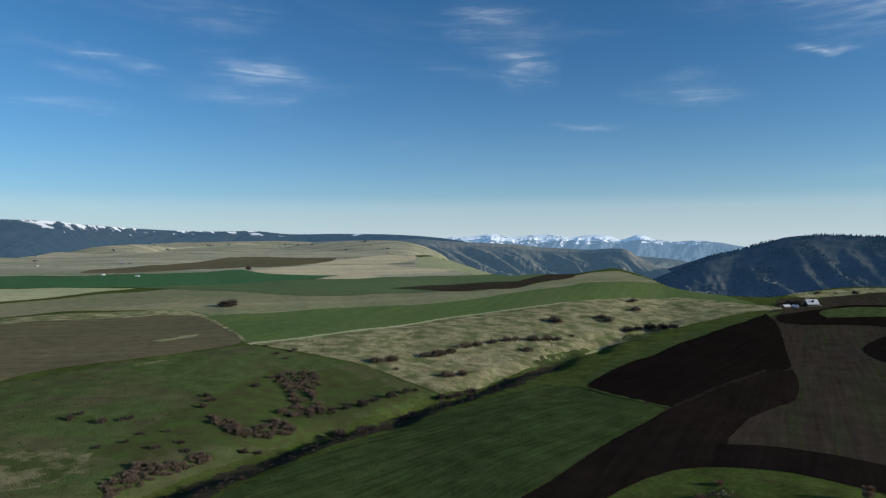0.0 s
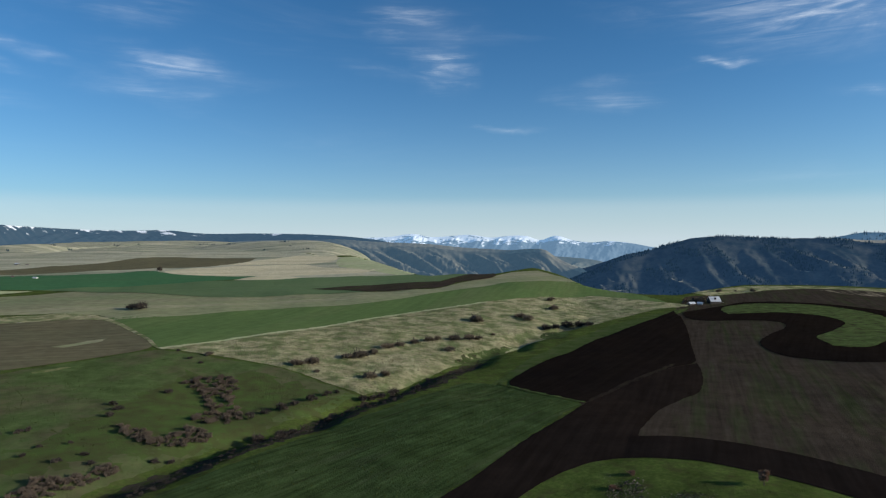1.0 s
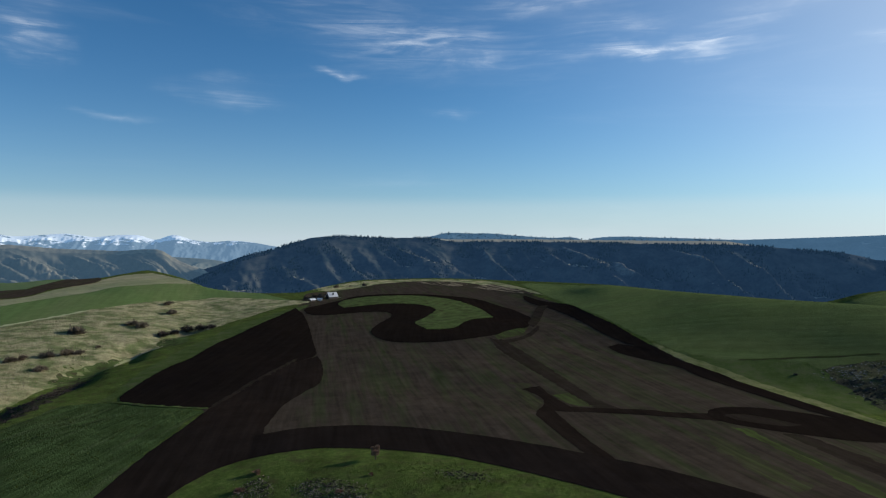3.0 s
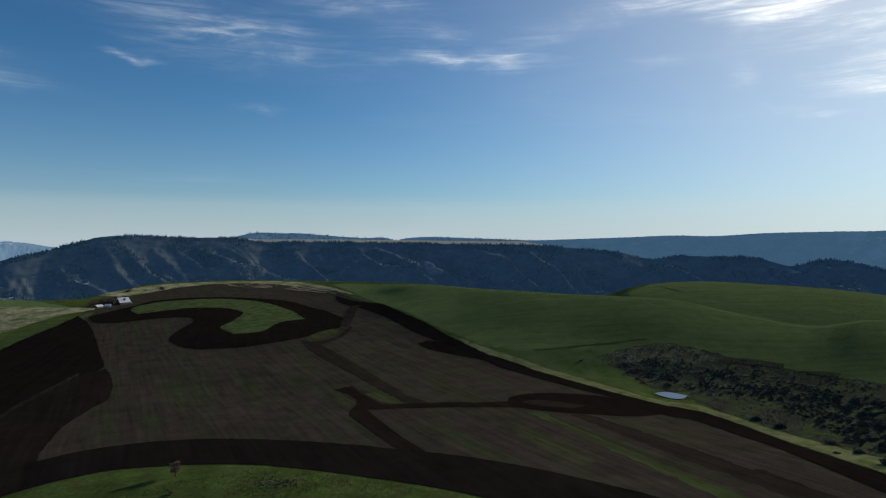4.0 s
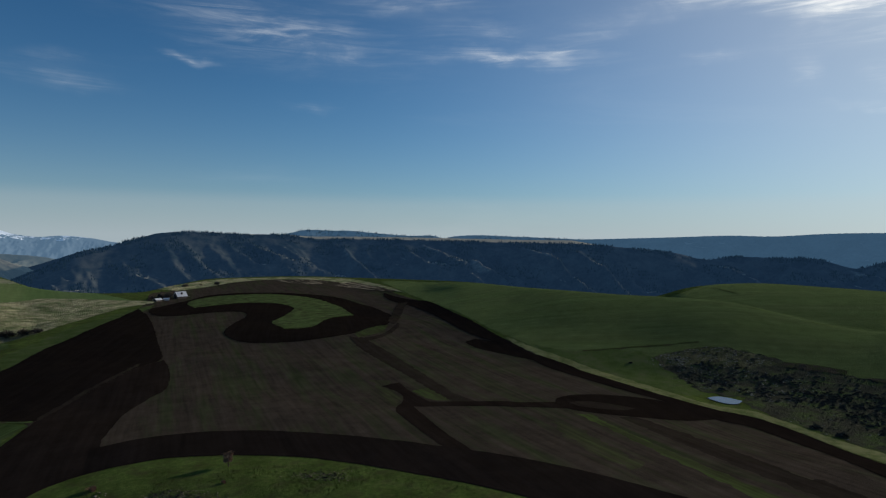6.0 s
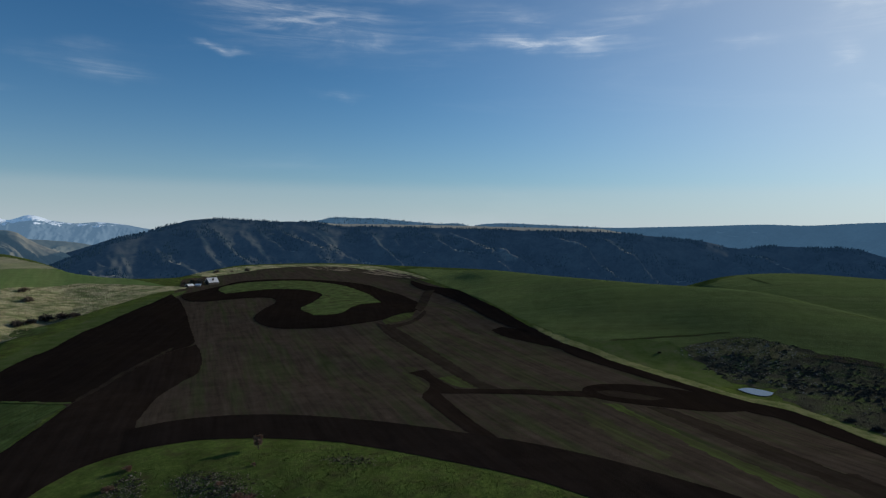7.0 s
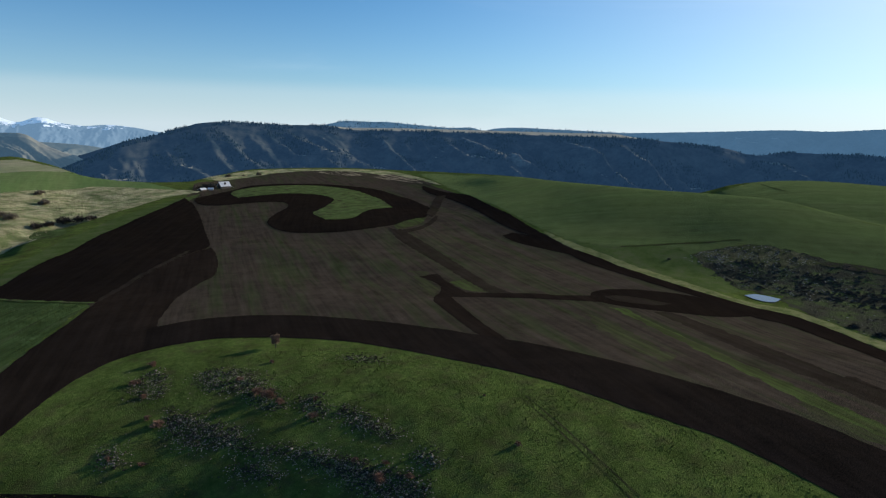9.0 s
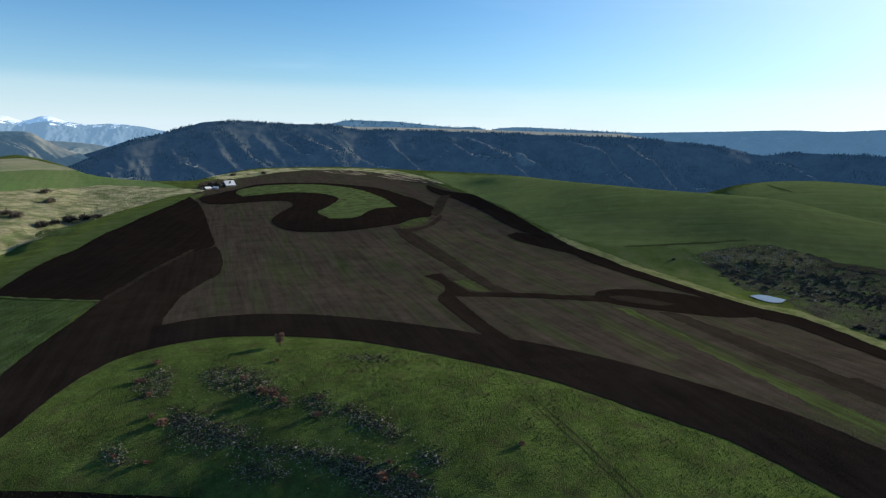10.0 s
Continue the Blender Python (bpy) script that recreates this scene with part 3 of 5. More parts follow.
DRY_BROWN = [(-564, 983), (-588, 1058), (-555, 1124), (-549, 1274), (-519, 1313), (-522, 1528), (-523, 1659), (-413, 1632), (-313, 1571), (-256,
    1563), (-238, 1376), (-266, 1224), (-317, 1169), (-376, 1101), (-436, 1078), (-482, 1014)]
STRAW_FAR = [(-277, 1224), (-232, 1418), (-161, 1737), (-85, 1770), (-62, 1572), (-67, 1386), (-119, 1285), (-210, 1279)]
STRAW_NEAR = [(-330, 1078), (-244, 1222), (-119, 1285), (-65, 1144), (35, 1096), (-4, 1015), (-80, 950), (-154, 940), (-226, 962), (-288, 997)]
HILLSIDE = [(-122, 398), (-98, 414), (-54, 452), (0, 515), (58, 566), (117, 607), (183, 650), (246, 664), (284, 618), (298, 583), (255, 556), (176,
    488), (135, 464), (97, 425), (75, 407), (49, 374), (30, 350), (10, 327), (-1, 313), (-13, 324), (-29, 341), (-46, 356), (-75, 375), (-98, 386)]
HOLLOW = [(337, 119), (352, 114), (370, 106), (381, 92), (384, 76), (381, 64), (380, 29), (373, 6), (374, -25), (365, -51), (359, -69), (210, -41),
    (217, -31), (223, -23), (233, -14), (245, -8), (252, 0), (262, 10), (270, 20), (278, 32), (287, 44), (296, 58), (304, 64), (318, 68),
    (310, 83), (318, 100), (326, 110)]
WHEAT_HILL = [(575, 538), (487, 415), (419, 323), (379, 266), (354, 225), (338, 196), (301, 156), (311, 131), (326, 121), (350, 109), (374, 86),
    (381, 55), (375, 10), (362, -29), (351, -60), (334, -86), (4617, -1192), (682, -104), (686, -75), (689, -30), (690, 19), (686, 71), (678, 126),
    (671, 160), (592, 177), (587, 189), (472, 199), (494, 291), (520, 372), (542, 423), (583, 516)]
LEFT_SLOPE = [(-229, 277), (-214, 305), (-188, 331), (-158, 366), (-134, 391), (-121, 393), (-97, 383), (-75, 372), (-46, 354), (-29, 339), (-13,
    322), (-4, 311), (-22, 289), (-43, 258), (-60, 236), (-74, 215), (-87, 199), (-91, 190), (-128, 154)]
TERRACE = [(665, 184), (592, 147), (564, 124), (561, 123), (586, 145), (665, 183)]
DRY_CORNER = [(-163, 211), (-151, 216), (-135, 217), (-121, 213), (-112, 203), (-117, 194), (-124, 183), (-136, 176)]
BROWN_SLOPE = [(-109, 268), (-103, 299), (-92, 340), (-63, 344), (-37, 331), (-18, 315), (-12, 308), (-24, 289), (-43, 261), (-60, 237), (-81, 222),
    (-101, 211), (-119, 216), (-117, 240)]
CREEK_SLOPE = [(-71, 173), (-57, 196), (-43, 214), (-26, 235), (-6, 263), (17, 288), (51, 327), (67, 317), (78, 279), (89, 253), (62, 221), (48, 204),
    (36, 188), (28, 179), (20, 173), (11, 166)]
FENCE_STRIP = [(67.9, 317.8), (74.1, 301.5), (81.4, 280.2), (87.8, 262.0), (92.3, 256.3), (91.8, 254.8), (86.6, 260.0), (80.2, 278.0), (73.1, 299.7),
    (67.4, 315.7)]
PALE_STRIPS = [(-168, 343), (-163, 349), (-156, 356), (-154, 354), (-160, 344), (-166, 340)]
FLECKS_A = [(504, 657), (537, 653), (551, 624), (545, 595), (518, 586), (505, 613)]
FLECKS_B = [(525, 573), (567, 577), (529, 493), (499, 445), (501, 475), (512, 521)]
LEAF = [(238, 116), (245, 114), (249, 105), (251, 93), (243, 95), (236, 105), (235, 111)]
STRAW_THIN = [(-177, 885), (-153, 933), (-125, 971), (-88, 910), (-128, 873)]
FAR_MEADOW = [(-63, 1610), (-6, 1644), (39, 1214), (72, 1066), (89, 991), (48, 964), (6, 1072), (-58, 1195)]
POCKET_A = [(56, 390), (64, 407), (80, 418), (95, 426), (110, 443), (93, 410), (75, 391), (60, 385)]
POCKET_B = [(129, 462), (141, 485), (152, 492), (153, 458), (143, 451), (132, 452)]
LANE = [(93, 416), (109, 443), (133, 458), (132, 454), (108, 435), (93, 413)]
WHEAT_EDGE = [(-123, 399), (-98, 414), (-54, 452), (0, 514), (58, 565), (116, 606), (115, 600), (57, 557), (0, 508), (-53, 445), (-97, 411), (-121,
    394)]
POND = [(303.6, 80.7), (310.6, 78), (311.5, 72.9), (309.1, 64.4), (301.2, 64.3), (297.6, 68), (298.5, 73.5)]
DARK_LANE = [(232, 93), (238, 87), (230, 64), (217, 43), (204, 25), (207, 23), (195, 7), (188, -3), (181, 6), (185, 15), (192, 25), (191, 23),
    (199, 39), (212, 58), (227, 83)]
SWIRL_LOOP = [(288, 296), (286, 285), (298, 283), (314, 287), (333, 297), (344, 304), (339, 297), (322, 286), (304, 279), (287, 275), (275, 278)]
FORK_WEEDS = [(211, 178), (220, 176), (214, 165), (208, 154), (203, 161)]
FORK_GRASS = [(216, 207), (220, 200), (213, 190), (209, 191), (202, 176), (193, 168), (184, 166), (195, 180)]
FAINT_WEEDS = [(206, 108), (207, 98), (193, 79), (182, 64), (174, 65), (179, 78), (192, 94)]
RIGHT_WEEDS = [(172, 30), (171, 22), (164, 12), (158, 0), (155, 4), (159, 11), (160, 18), (164, 26)]
WEDGE_SEAM = [(94, 261), (118, 287), (146, 311), (170, 332), (168, 327), (143, 305), (117, 282), (93, 256)]
HILL_LANE = [(338, 157), (350, 144), (363, 130), (372, 116), (382, 105), (380, 104), (371, 115), (360, 129), (348, 143), (335, 156)]
GREEN_HOLLOW = [(336, 191), (330, 173), (335, 156), (347, 143), (352, 127), (342, 116), (330, 105), (318, 90), (306, 82), (293, 85), (294, 96),
    (297, 110), (307, 128), (318, 149), (323, 169)]
DENSE_SCRUB_A = [(323, 7), (341, 2), (346, -9), (331, -17), (309, -18), (282, -14), (252, -8), (261, 0), (281, 6)]
DENSE_SCRUB_B = [(301, -24), (325, -32), (341, -48), (340, -65), (216, -42), (227, -26), (244, -22), (277, -21)]
DENSE_SCRUB_C = [(343, 45), (356, 24), (350, 5), (286, 6), (282, 12), (314, 28), (320, 39)]
GREY_SCRUB = [(336, 107), (351, 97), (359, 71), (361, 41), (326, 40), (313, 59), (318, 74), (314, 90)]
STONES_HIGH = [(338, 121), (351, 117), (368, 105), (380, 91), (380, 75), (374, 64), (355, 73), (348, 96), (333, 108)]
STONES_LOW = [(345, -19), (351, -30), (315, -26), (264, -16), (262, -11), (302, -18)]
DITCH_FAR = [(378, 24), (380, 16), (379, 6), (374, 7), (373, 17)]
FARM_TAN = [(233, 644), (262, 632), (281, 612), (300, 596), (311, 579), (298, 570), (270, 566), (239, 552), (207, 522), (184, 510)]
CREEK_MEADOW = [(64, 318), (88, 357), (112, 399), (140, 431), (171, 462), (206, 495), (241, 524), (278, 551), (303, 564), (285, 542), (252, 509),
    (220, 479), (187, 450), (156, 422), (130, 397), (101, 359), (83, 336), (69, 316)]
# places in plan: x, y and size of single things, and outlines of thickets and stone fields
THICKET_HIGH = [(-90, 327), (-85, 337), (-67, 337), (-61, 321), (-61, 303), (-52, 276), (-51, 263), (-62, 262), (-70, 265), (-68, 287), (-76, 309)]
THICKET_MIDDLE = [(-94, 256), (-88, 255), (-75, 242), (-68, 258), (-59, 250), (-59, 243), (-67, 238), (-75, 236), (-86, 243)]
THICKET_LOW = [(-104, 192), (-102, 196), (-100, 206), (-90, 208), (-84, 216), (-79, 221), (-78, 216), (-84, 207), (-90, 200), (-96, 192), (-99, 185)]
SLOPE_SHRUBS = [(-145, 246, 3.7), (-145, 253, 2.7), (-132, 245, 4.1), (-124, 252, 3.6), (-126, 249, 2.6), (-100, 220, 2.7), (-94, 226, 3.1), (-113,
    225, 2.3), (-120, 219, 2.3), (-107, 286, 3.9), (-102, 278, 3.8), (-102, 269, 3.2), (-48, 274, 4.6), (-43, 281, 4.2), (-37, 286, 5.8), (-32, 294,
    4.3), (-25, 301, 5.0), (-18, 309, 4.5), (-14, 314, 2.9), (-91, 308, 4.1), (-68, 311, 2.9), (-89, 219, 2.6), (-112, 234, 1.9), (-103, 237, 2.1)]
HILLSIDE_SHRUBS = [(-38, 362, 8.0), (-30, 368, 8.1), (-11, 384, 8.5), (-3, 386, 9.2), (5, 394, 6.5), (14, 408, 7.5), (22, 415, 8.4), (33, 424, 7.8),
    (43, 431, 7.2), (49, 434, 6.4), (62, 437, 9.7), (72, 440, 9.0), (79, 441, 5.8), (2, 344, 8.2), (11, 350, 6.4), (55, 411, 7.6), (89, 502, 12.2),
    (130, 523, 8.9), (134, 513, 8.8), (188, 629, 8.4), (176, 579, 7.8), (93, 458, 4.3), (-90, 381, 4.3), (-26, 349, 3.2)]
# the five at x 142 to 179 are added for a dark cut bank
CREEK_SHRUBS = [(-42, 253, 5.2), (-32, 244, 5.0), (-29, 260, 4.3), (-71, 225, 3.5), (-66, 227, 3.0), (-1, 307, 5.1), (4, 310, 5.1), (8, 314, 5.2),
    (14, 319, 5.3), (142, 491, 7.5), (153, 498, 8.6), (165, 505, 9.7), (173, 499, 8.7), (179, 495, 7.7), (27, 323, 4.2), (-16, 278, 3.1)]
PLATEAU_SHRUBS = [(-205, 590, 10.3), (-197, 589, 10.3), (-330, 1078, 10.3), (-109, 389, 3.0), (-98, 372, 2.8), (-90, 363, 2.4)]
STONES_A = [(80, 156), (86, 154), (90, 146), (89, 138), (87, 129), (84, 120), (80, 123), (80, 130), (82, 136), (78, 143), (77, 149)]
STONES_B = [(66, 164), (71, 168), (75, 168), (74, 161), (68, 151), (65, 153), (64, 159)]
STONES_C = [(66, 145), (68, 136), (71, 128), (72, 122), (70, 114), (67, 120), (64, 124), (61, 128), (62, 136)]
STONES_D = [(69, 116), (76, 105), (79, 97), (80, 91), (82, 84), (84, 76), (80, 71), (76, 77), (75, 83), (75, 92), (74, 98), (74, 104), (69, 112)]
STONES_E = [(89, 122), (92, 118), (86, 109), (84, 113)]
STONES_F = [(91, 111), (93, 102), (91, 89), (89, 90), (88, 98), (88, 106)]
STONES_G = [(89, 84), (91, 78), (89, 77), (87, 82)]
STONES_H = [(49, 142), (52, 139), (50, 133), (47, 136)]
STONES_I = [(64, 113), (69, 107), (69, 100), (63, 109)]
STONES_J = [(111, 136), (118, 132), (118, 120), (112, 127)]
KNOLL_SHRUBS = [(61, 140, 2.8), (61, 145, 1.9), (53, 130, 1.8), (84, 129, 3.7), (84, 133, 3.2), (84, 124, 2.7), (85, 112, 2.3), (79, 84, 2.5), (83,
    79, 1.7), (75, 171, 2.4), (67, 164, 2.3), (104, 68, 1.6), (49, 137, 1.6), (85, 143, 2.1), (90, 118, 1.6), (97, 146, 1.6), (80, 92, 1.6), (65, 155,
    1.8), (116, 86, 0.8), (83, 86, 1.5)]
LONE_TREE = [(105, 156, 5.2)]
SCRUB_HIGH = [(338, 115), (370, 101), (384, 71), (377, 24), (369, -17), (341, -4), (333, 21), (332, 47), (331, 67), (327, 90)]
HOLLOW_SHRUBS = [(235, -8, 3.9), (225, -17, 2.9), (243, 5, 2.2), (284, 34, 3.7), (277, 24, 3.6), (243, -15, 5.4), (238, -21, 5.2), (259, 7, 3.8),
    (248, -1, 3.6), (224, -25, 3.7), (307, 57, 3.4), (332, 126, 2.0), (223, -29, 4.5), (232, -23, 4.3)]
DITCH = [(375, 63), (381, 59), (386, 44), (385, 32), (379, 32), (376, 46), (372, 62)]
CREST_SHRUBS = [(394, 669, 7.1), (434, 668, 7.3), (417, 674, 3.6)]
FAR_HOUSES = [(-876, 1363, 11.9), (-748, 1171, 7.6), (-833, 1292, 7.1), (-639, 1262, 13.0), (-612, 1242, 8.9), (-510, 952, 9.9), (-491, 958, 11.8),
    (-445, 924, 9.4), (-1056, 1685, 10.9), (-1032, 1615, 8.8)]
CREEK_BANK_A = [(-87, 190), (-78, 205), (-65, 217), (-49, 242), (-31, 261), (-12, 296), (4, 306), (23, 337), (56, 376), (74, 404), (75, 388), (54,
    348), (32, 316), (15, 295), (-8, 269), (-29, 237), (-46, 218), (-59, 203), (-68, 182), (-71, 175)]
from mathutils.geometry import delaunay_2d_cdt

# ---- ground and fields ----
def mesh_object(name, points, faces, mat, even=True):
    mesh = bpy.data.meshes.new(name)
    mesh.from_pydata(points, [], faces)
    mesh.materials.append(mat)
    if even:
        mesh.shade_smooth()
    return new(name, mesh)


def grid_faces(rows, columns, closed=False):
    i, j = np.meshgrid(np.arange(rows - 1), np.arange(columns if closed else columns - 1), indexing="ij")
    k = (j + 1) % columns
    return np.stack([i * columns + j, i * columns + k, (i + 1) * columns + k, (i + 1) * columns + j], -1).reshape(-1, 4).tolist()


def make_ground():
    bearings = np.concatenate([np.arange(-48, 108, 0.25), np.arange(108, 312, 3.0)])
    distances = np.concatenate([[0.5, 2, 4, 7, 11], np.exp(np.linspace(math.log(15), math.log(4960), 440))])
    d, b = np.meshgrid(distances, np.radians(bearings), indexing="ij")
    x, y = d * np.sin(b), d * np.cos(b)
    points = np.stack([x, y, land(x, y)], -1).reshape(-1, 3).tolist()
    faces = grid_faces(len(distances), len(bearings), True)
    middle, count = len(points), len(bearings)
    points.append((0.0, 0.0, float(land(0.0, 0.0))))
    faces += [(middle, (i + 1) % count, i) for i in range(count)]
    ob = mesh_object("ground", points, faces, GRASS)
    return tagged(ob, "rolling green grassland falling away into a canyon", "ground", kind="structure")


make_ground()


def rounded(outline, times=2):
    """Corner cutting: a soft closed outline that keeps its sharp corners."""
    p = [(np.array(q, float), False) for q in outline]
    for i, (q, _) in enumerate(p):
        u, v = q - p[i - 1][0], p[(i + 1) % len(p)][0] - q
        turn = abs(math.degrees(math.atan2(u[0] * v[1] - u[1] * v[0], u[0] * v[0] + u[1] * v[1])))
        p[i] = (q, turn > 62)
    for _ in range(times):
        cut = []
        for i, (q, sharp) in enumerate(p):
            if sharp:
                cut.append((q, True))
            else:
                cut += [(0.78 * q + 0.22 * p[i - 1][0], False), (0.78 * q + 0.22 * p[(i + 1) % len(p)][0], False)]
        p = cut
    return np.array([q for q, _ in p])


def within(x, y, outline):
    """Which places lie inside a closed outline."""
    inside = np.zeros(np.shape(x), bool)
    for (ax, ay), (bx, by) in zip(outline, np.roll(outline, -1, 0)):
        if ay != by:
            inside ^= ((ay > y) != (by > y)) & (x < (bx - ax) * (y - ay) / (by - ay) + ax)
    return inside


def field(name, outline, mat, label, lift=0.08, ragged=0.4, soft=2, category="field", seed=1):
    """A field laid over the ground, a little proud of it, with an uneven edge."""
    p = rounded(outline, soft)
    fine = []
    for a, b in zip(p, np.roll(p, -1, 0)):
        step = max(1.2, 0.006 * np.hypot(*a))
        count = max(1, int(np.hypot(*(b - a)) / step))
        fine += [a + (b - a) * i / count for i in range(count)]
    p = np.array(fine)
    far = np.hypot(p[:, 0], p[:, 1])
    sway = ragged * np.clip(far / 250, 0.6, 4)
    p = p + np.stack([waves(p[:, 0], p[:, 1], 9, seed), waves(p[:, 0], p[:, 1], 9, seed + 50)], -1) * sway[:, None] * 0.5
    p = p + np.stack([waves(p[:, 0], p[:, 1], 3.1, seed + 7), waves(p[:, 0], p[:, 1], 3.1, seed + 57)], -1) * sway[:, None] * 0.3
    r, b = np.hypot(p[:, 0], p[:, 1]), np.arctan2(p[:, 0], p[:, 1])
    rings = np.exp(np.arange(math.log(r.min()), math.log(r.max()), 0.0125))
    d, e = np.meshgrid(rings, np.arange(b.min(), b.max(), radians(0.5)), indexing="ij")
    d = d * (1 + 0.003 * np.sin(e * 700))
    gx, gy = (d * np.sin(e)).ravel(), (d * np.cos(e)).ravel()
    keep = within(gx, gy, p)
    keep &= to_line(gx, gy, np.vstack([p, p[:1]])) > np.maximum(0.5, 0.003 * d.ravel()) if len(gx) * len(p) < 4e7 else True
    flat = [Vector(v) for v in p] + [Vector(v) for v in zip(gx[keep], gy[keep])]
    n = len(p)
    verts, _, faces, *_ = delaunay_2d_cdt(flat, [(i, (i + 1) % n) for i in range(n)], [], 1, 1e-4)
    xy = np.array([v[:] for v in verts])
    z = land(xy[:, 0], xy[:, 1]) + lift * 0.35 * (1 + np.hypot(xy[:, 0], xy[:, 1]) / 220)
    ob = mesh_object(name, np.column_stack([xy, z]).tolist(), faces, mat)
    return tagged(ob, label, category, kind="structure")


field("tilled_field", TILLED, TILLED_SOIL, "brown tilled field over a rounded hill", 0.08)
field("ploughed_strip", STRIP, RED_SOIL, "reddish brown ploughed strip beside the knoll", 0.16)
field("ploughed_field", DARK_WEDGE, DARK_SOIL, "dark freshly ploughed wedge above the creek", 0.24)
field("ploughed_field", DARK_BAND, BAND_SOIL, "dark ploughed band curving round the grassy knoll", 0.19)
field("ploughed_field", SWIRL, DARK_SOIL, "dark ploughed swirl on the hill", 0.24)
field("grass_patch", COMMA, COMMA_GRASS, "bright green comma-shaped patch inside the ploughed swirl", 0.34)
field("grass_patch", WEDGE_TAN, WEEDY, "small pale grass wedge beside the ploughed swirl", 0.25)
field("ploughed_strip", SWIRL_TAIL, LANE_SOIL, "ploughed lane from the swirl to the headland", 0.26)
field("ploughed_strip", HEADLAND, DARK_SOIL, "dark ploughed headland along the field's edge", 0.24)
field("grass_verge", VERGE, VERGE_GRASS, "pale green grass verge along the ploughed headland", 0.20, 0.7)
field("ploughed_patch", DARK_SPOT, DARK_SOIL, "dark ploughed patch on the tilled field", 0.16)
field("ploughed_patch", LENS, DARK_SOIL, "dark ploughed lens in the tilled field", 0.16)
field("ploughed_strip", FORK, RED_SOIL, "forked ploughed waterway across the tilled field", 0.16)
field("ploughed_strip", TRACK, LANE_SOIL, "faint ploughed lane across the tilled field", 0.12, 0.8)
field("ploughed_strip", SWIRL_LOOP, LANE_SOIL, "narrow ploughed loop beside the swirl", 0.27)
field("ploughed_strip", DARK_LANE, LANE_SOIL, "broad faint ploughed lane below the headland", 0.12, 1.6)
field("weed_patch", FORK_WEEDS, WEEDY, "green weedy wedge beside the forked waterway", 0.12, 1.0)
field("weed_patch", FORK_GRASS, THIN_WEEDS, "thin weedy patch at the fork's tip", 0.14, 2.0)
field("weed_patch", FAINT_WEEDS, THIN_WEEDS, "thin green weeds in the tilled field", 0.12, 3.0)
field("weed_patch", RIGHT_WEEDS, THIN_WEEDS, "thin green weeds along the weedy strip", 0.10, 3.0)
field("field_seam", WEDGE_SEAM, LANE_SOIL, "dull seam between two ploughings", 0.27, 0.8)
field("weed_strip", WEEDS, WEEDY, "green weedy strip through the tilled field", 0.12, 1.8)
field("stubble_strip", CREST_STUBBLE, DRY, "pale dry stubble along the hill's crest", 0.24)
field("ploughed_field", NEAR_PLOUGH, DARK_SOIL, "dark ploughed field at the foot of the knoll", 0.08)
field("dry_grassland", DRYLAND, PLAIN, "wide tan dry grassland on the far plateau", 0.08)
field("ploughed_field", LEFT_PLOUGH, PALE_SOIL, "brown ploughed field above a green slope", 0.16)
field("grass_patch", LEFT_PATCH, OLIVE_CROP, "pale unploughed patch in the brown field", 0.24)
field("grass_verge", LEFT_VERGE, DRY, "pale dry verge and track round the brown field", 0.24, 0.3)
field("wheat_field", MID_WHEAT, WHEAT, "green young wheat field on the plateau", 0.08)
field("crop_field", OLIVE, OLIVE_CROP, "olive green thin crop on a low hill", 0.08)
field("crop_field", BROWN_OLIVE, BROWN_CROP, "brownish thin crop strip", 0.08)
field("crop_field", FAR_GREEN, FAR_WHEAT, "narrow dark green crop strip", 0.30)
field("ploughed_field", FAR_PLOUGH, TILLED_SOIL, "narrow dark ploughed strip on the plateau", 0.50)
field("crop_field", EMERALD, EMERALD_CROP, "deep emerald green crop field", 0.14)
field("crop_field", PALE_STRIP, PALE_CROP, "pale yellowish crop field", 0.14)
field("ploughed_field", DRY_BROWN, PALE_SOIL, "grey-brown ploughed field on the far plain", 0.16)
field("stubble_field", STRAW_FAR, STRAW, "bright straw stubble field", 0.16)
field("stubble_field", STRAW_NEAR, STRAW, "bright straw stubble field on a swell", 0.16)
field("dry_hillside", HILLSIDE, DRY, "tan dry grass hillside above the creek", 0.14)
field("grass_slope", LEFT_SLOPE, SLOPE_GRASS, "green grass slope between the brown field and the creek", 0.03, 1.5)
field("brown_slope", BROWN_SLOPE, BROWN_GRASS, "brownish grass slope round the thickets", 0.06, 12.0)
field("grass_slope", CREEK_SLOPE, BANK_GRASS, "green terraced slope above the creek", 0.04, 1.5)
field("dry_patch", DRY_CORNER, DRY_MIX, "pale dry grass patch low on the slope", 0.06, 6.0)
field("grass_strip", FENCE_STRIP, COMMA_GRASS, "thin bright grass line along the ploughed wedge", 0.30, 1.2)
field("grass_verge", WHEAT_EDGE, PALE_CROP, "thin pale verge along the wheat field", 0.30, 1.2)
field("dry_strip", PALE_STRIPS, VERGE_GRASS, "thin pale grass streak on the green slope", 0.10, 1.0)
field("stubble_patch", FLECKS_A, STUBBLE_FLECKS, "broken straw stubble on the brown crest", 0.30, 1.5)
field("stubble_patch", FLECKS_B, STUBBLE_FLECKS, "broken straw stubble beside the headland", 0.30, 1.5)
field("tilled_patch", LEAF, LANE_SOIL, "brown tilled leaf inside the ploughed lens", 0.26, 0.4)
field("wheat_field", WHEAT_HILL, HILL_WHEAT, "young wheat on a rounded hill, green darkened for grazing light", 0.06, 1.0)
field("grass_patch", GREEN_HOLLOW, HOLLOW_GRASS, "green grass between the verge and the scrub", 0.16, 3.0)
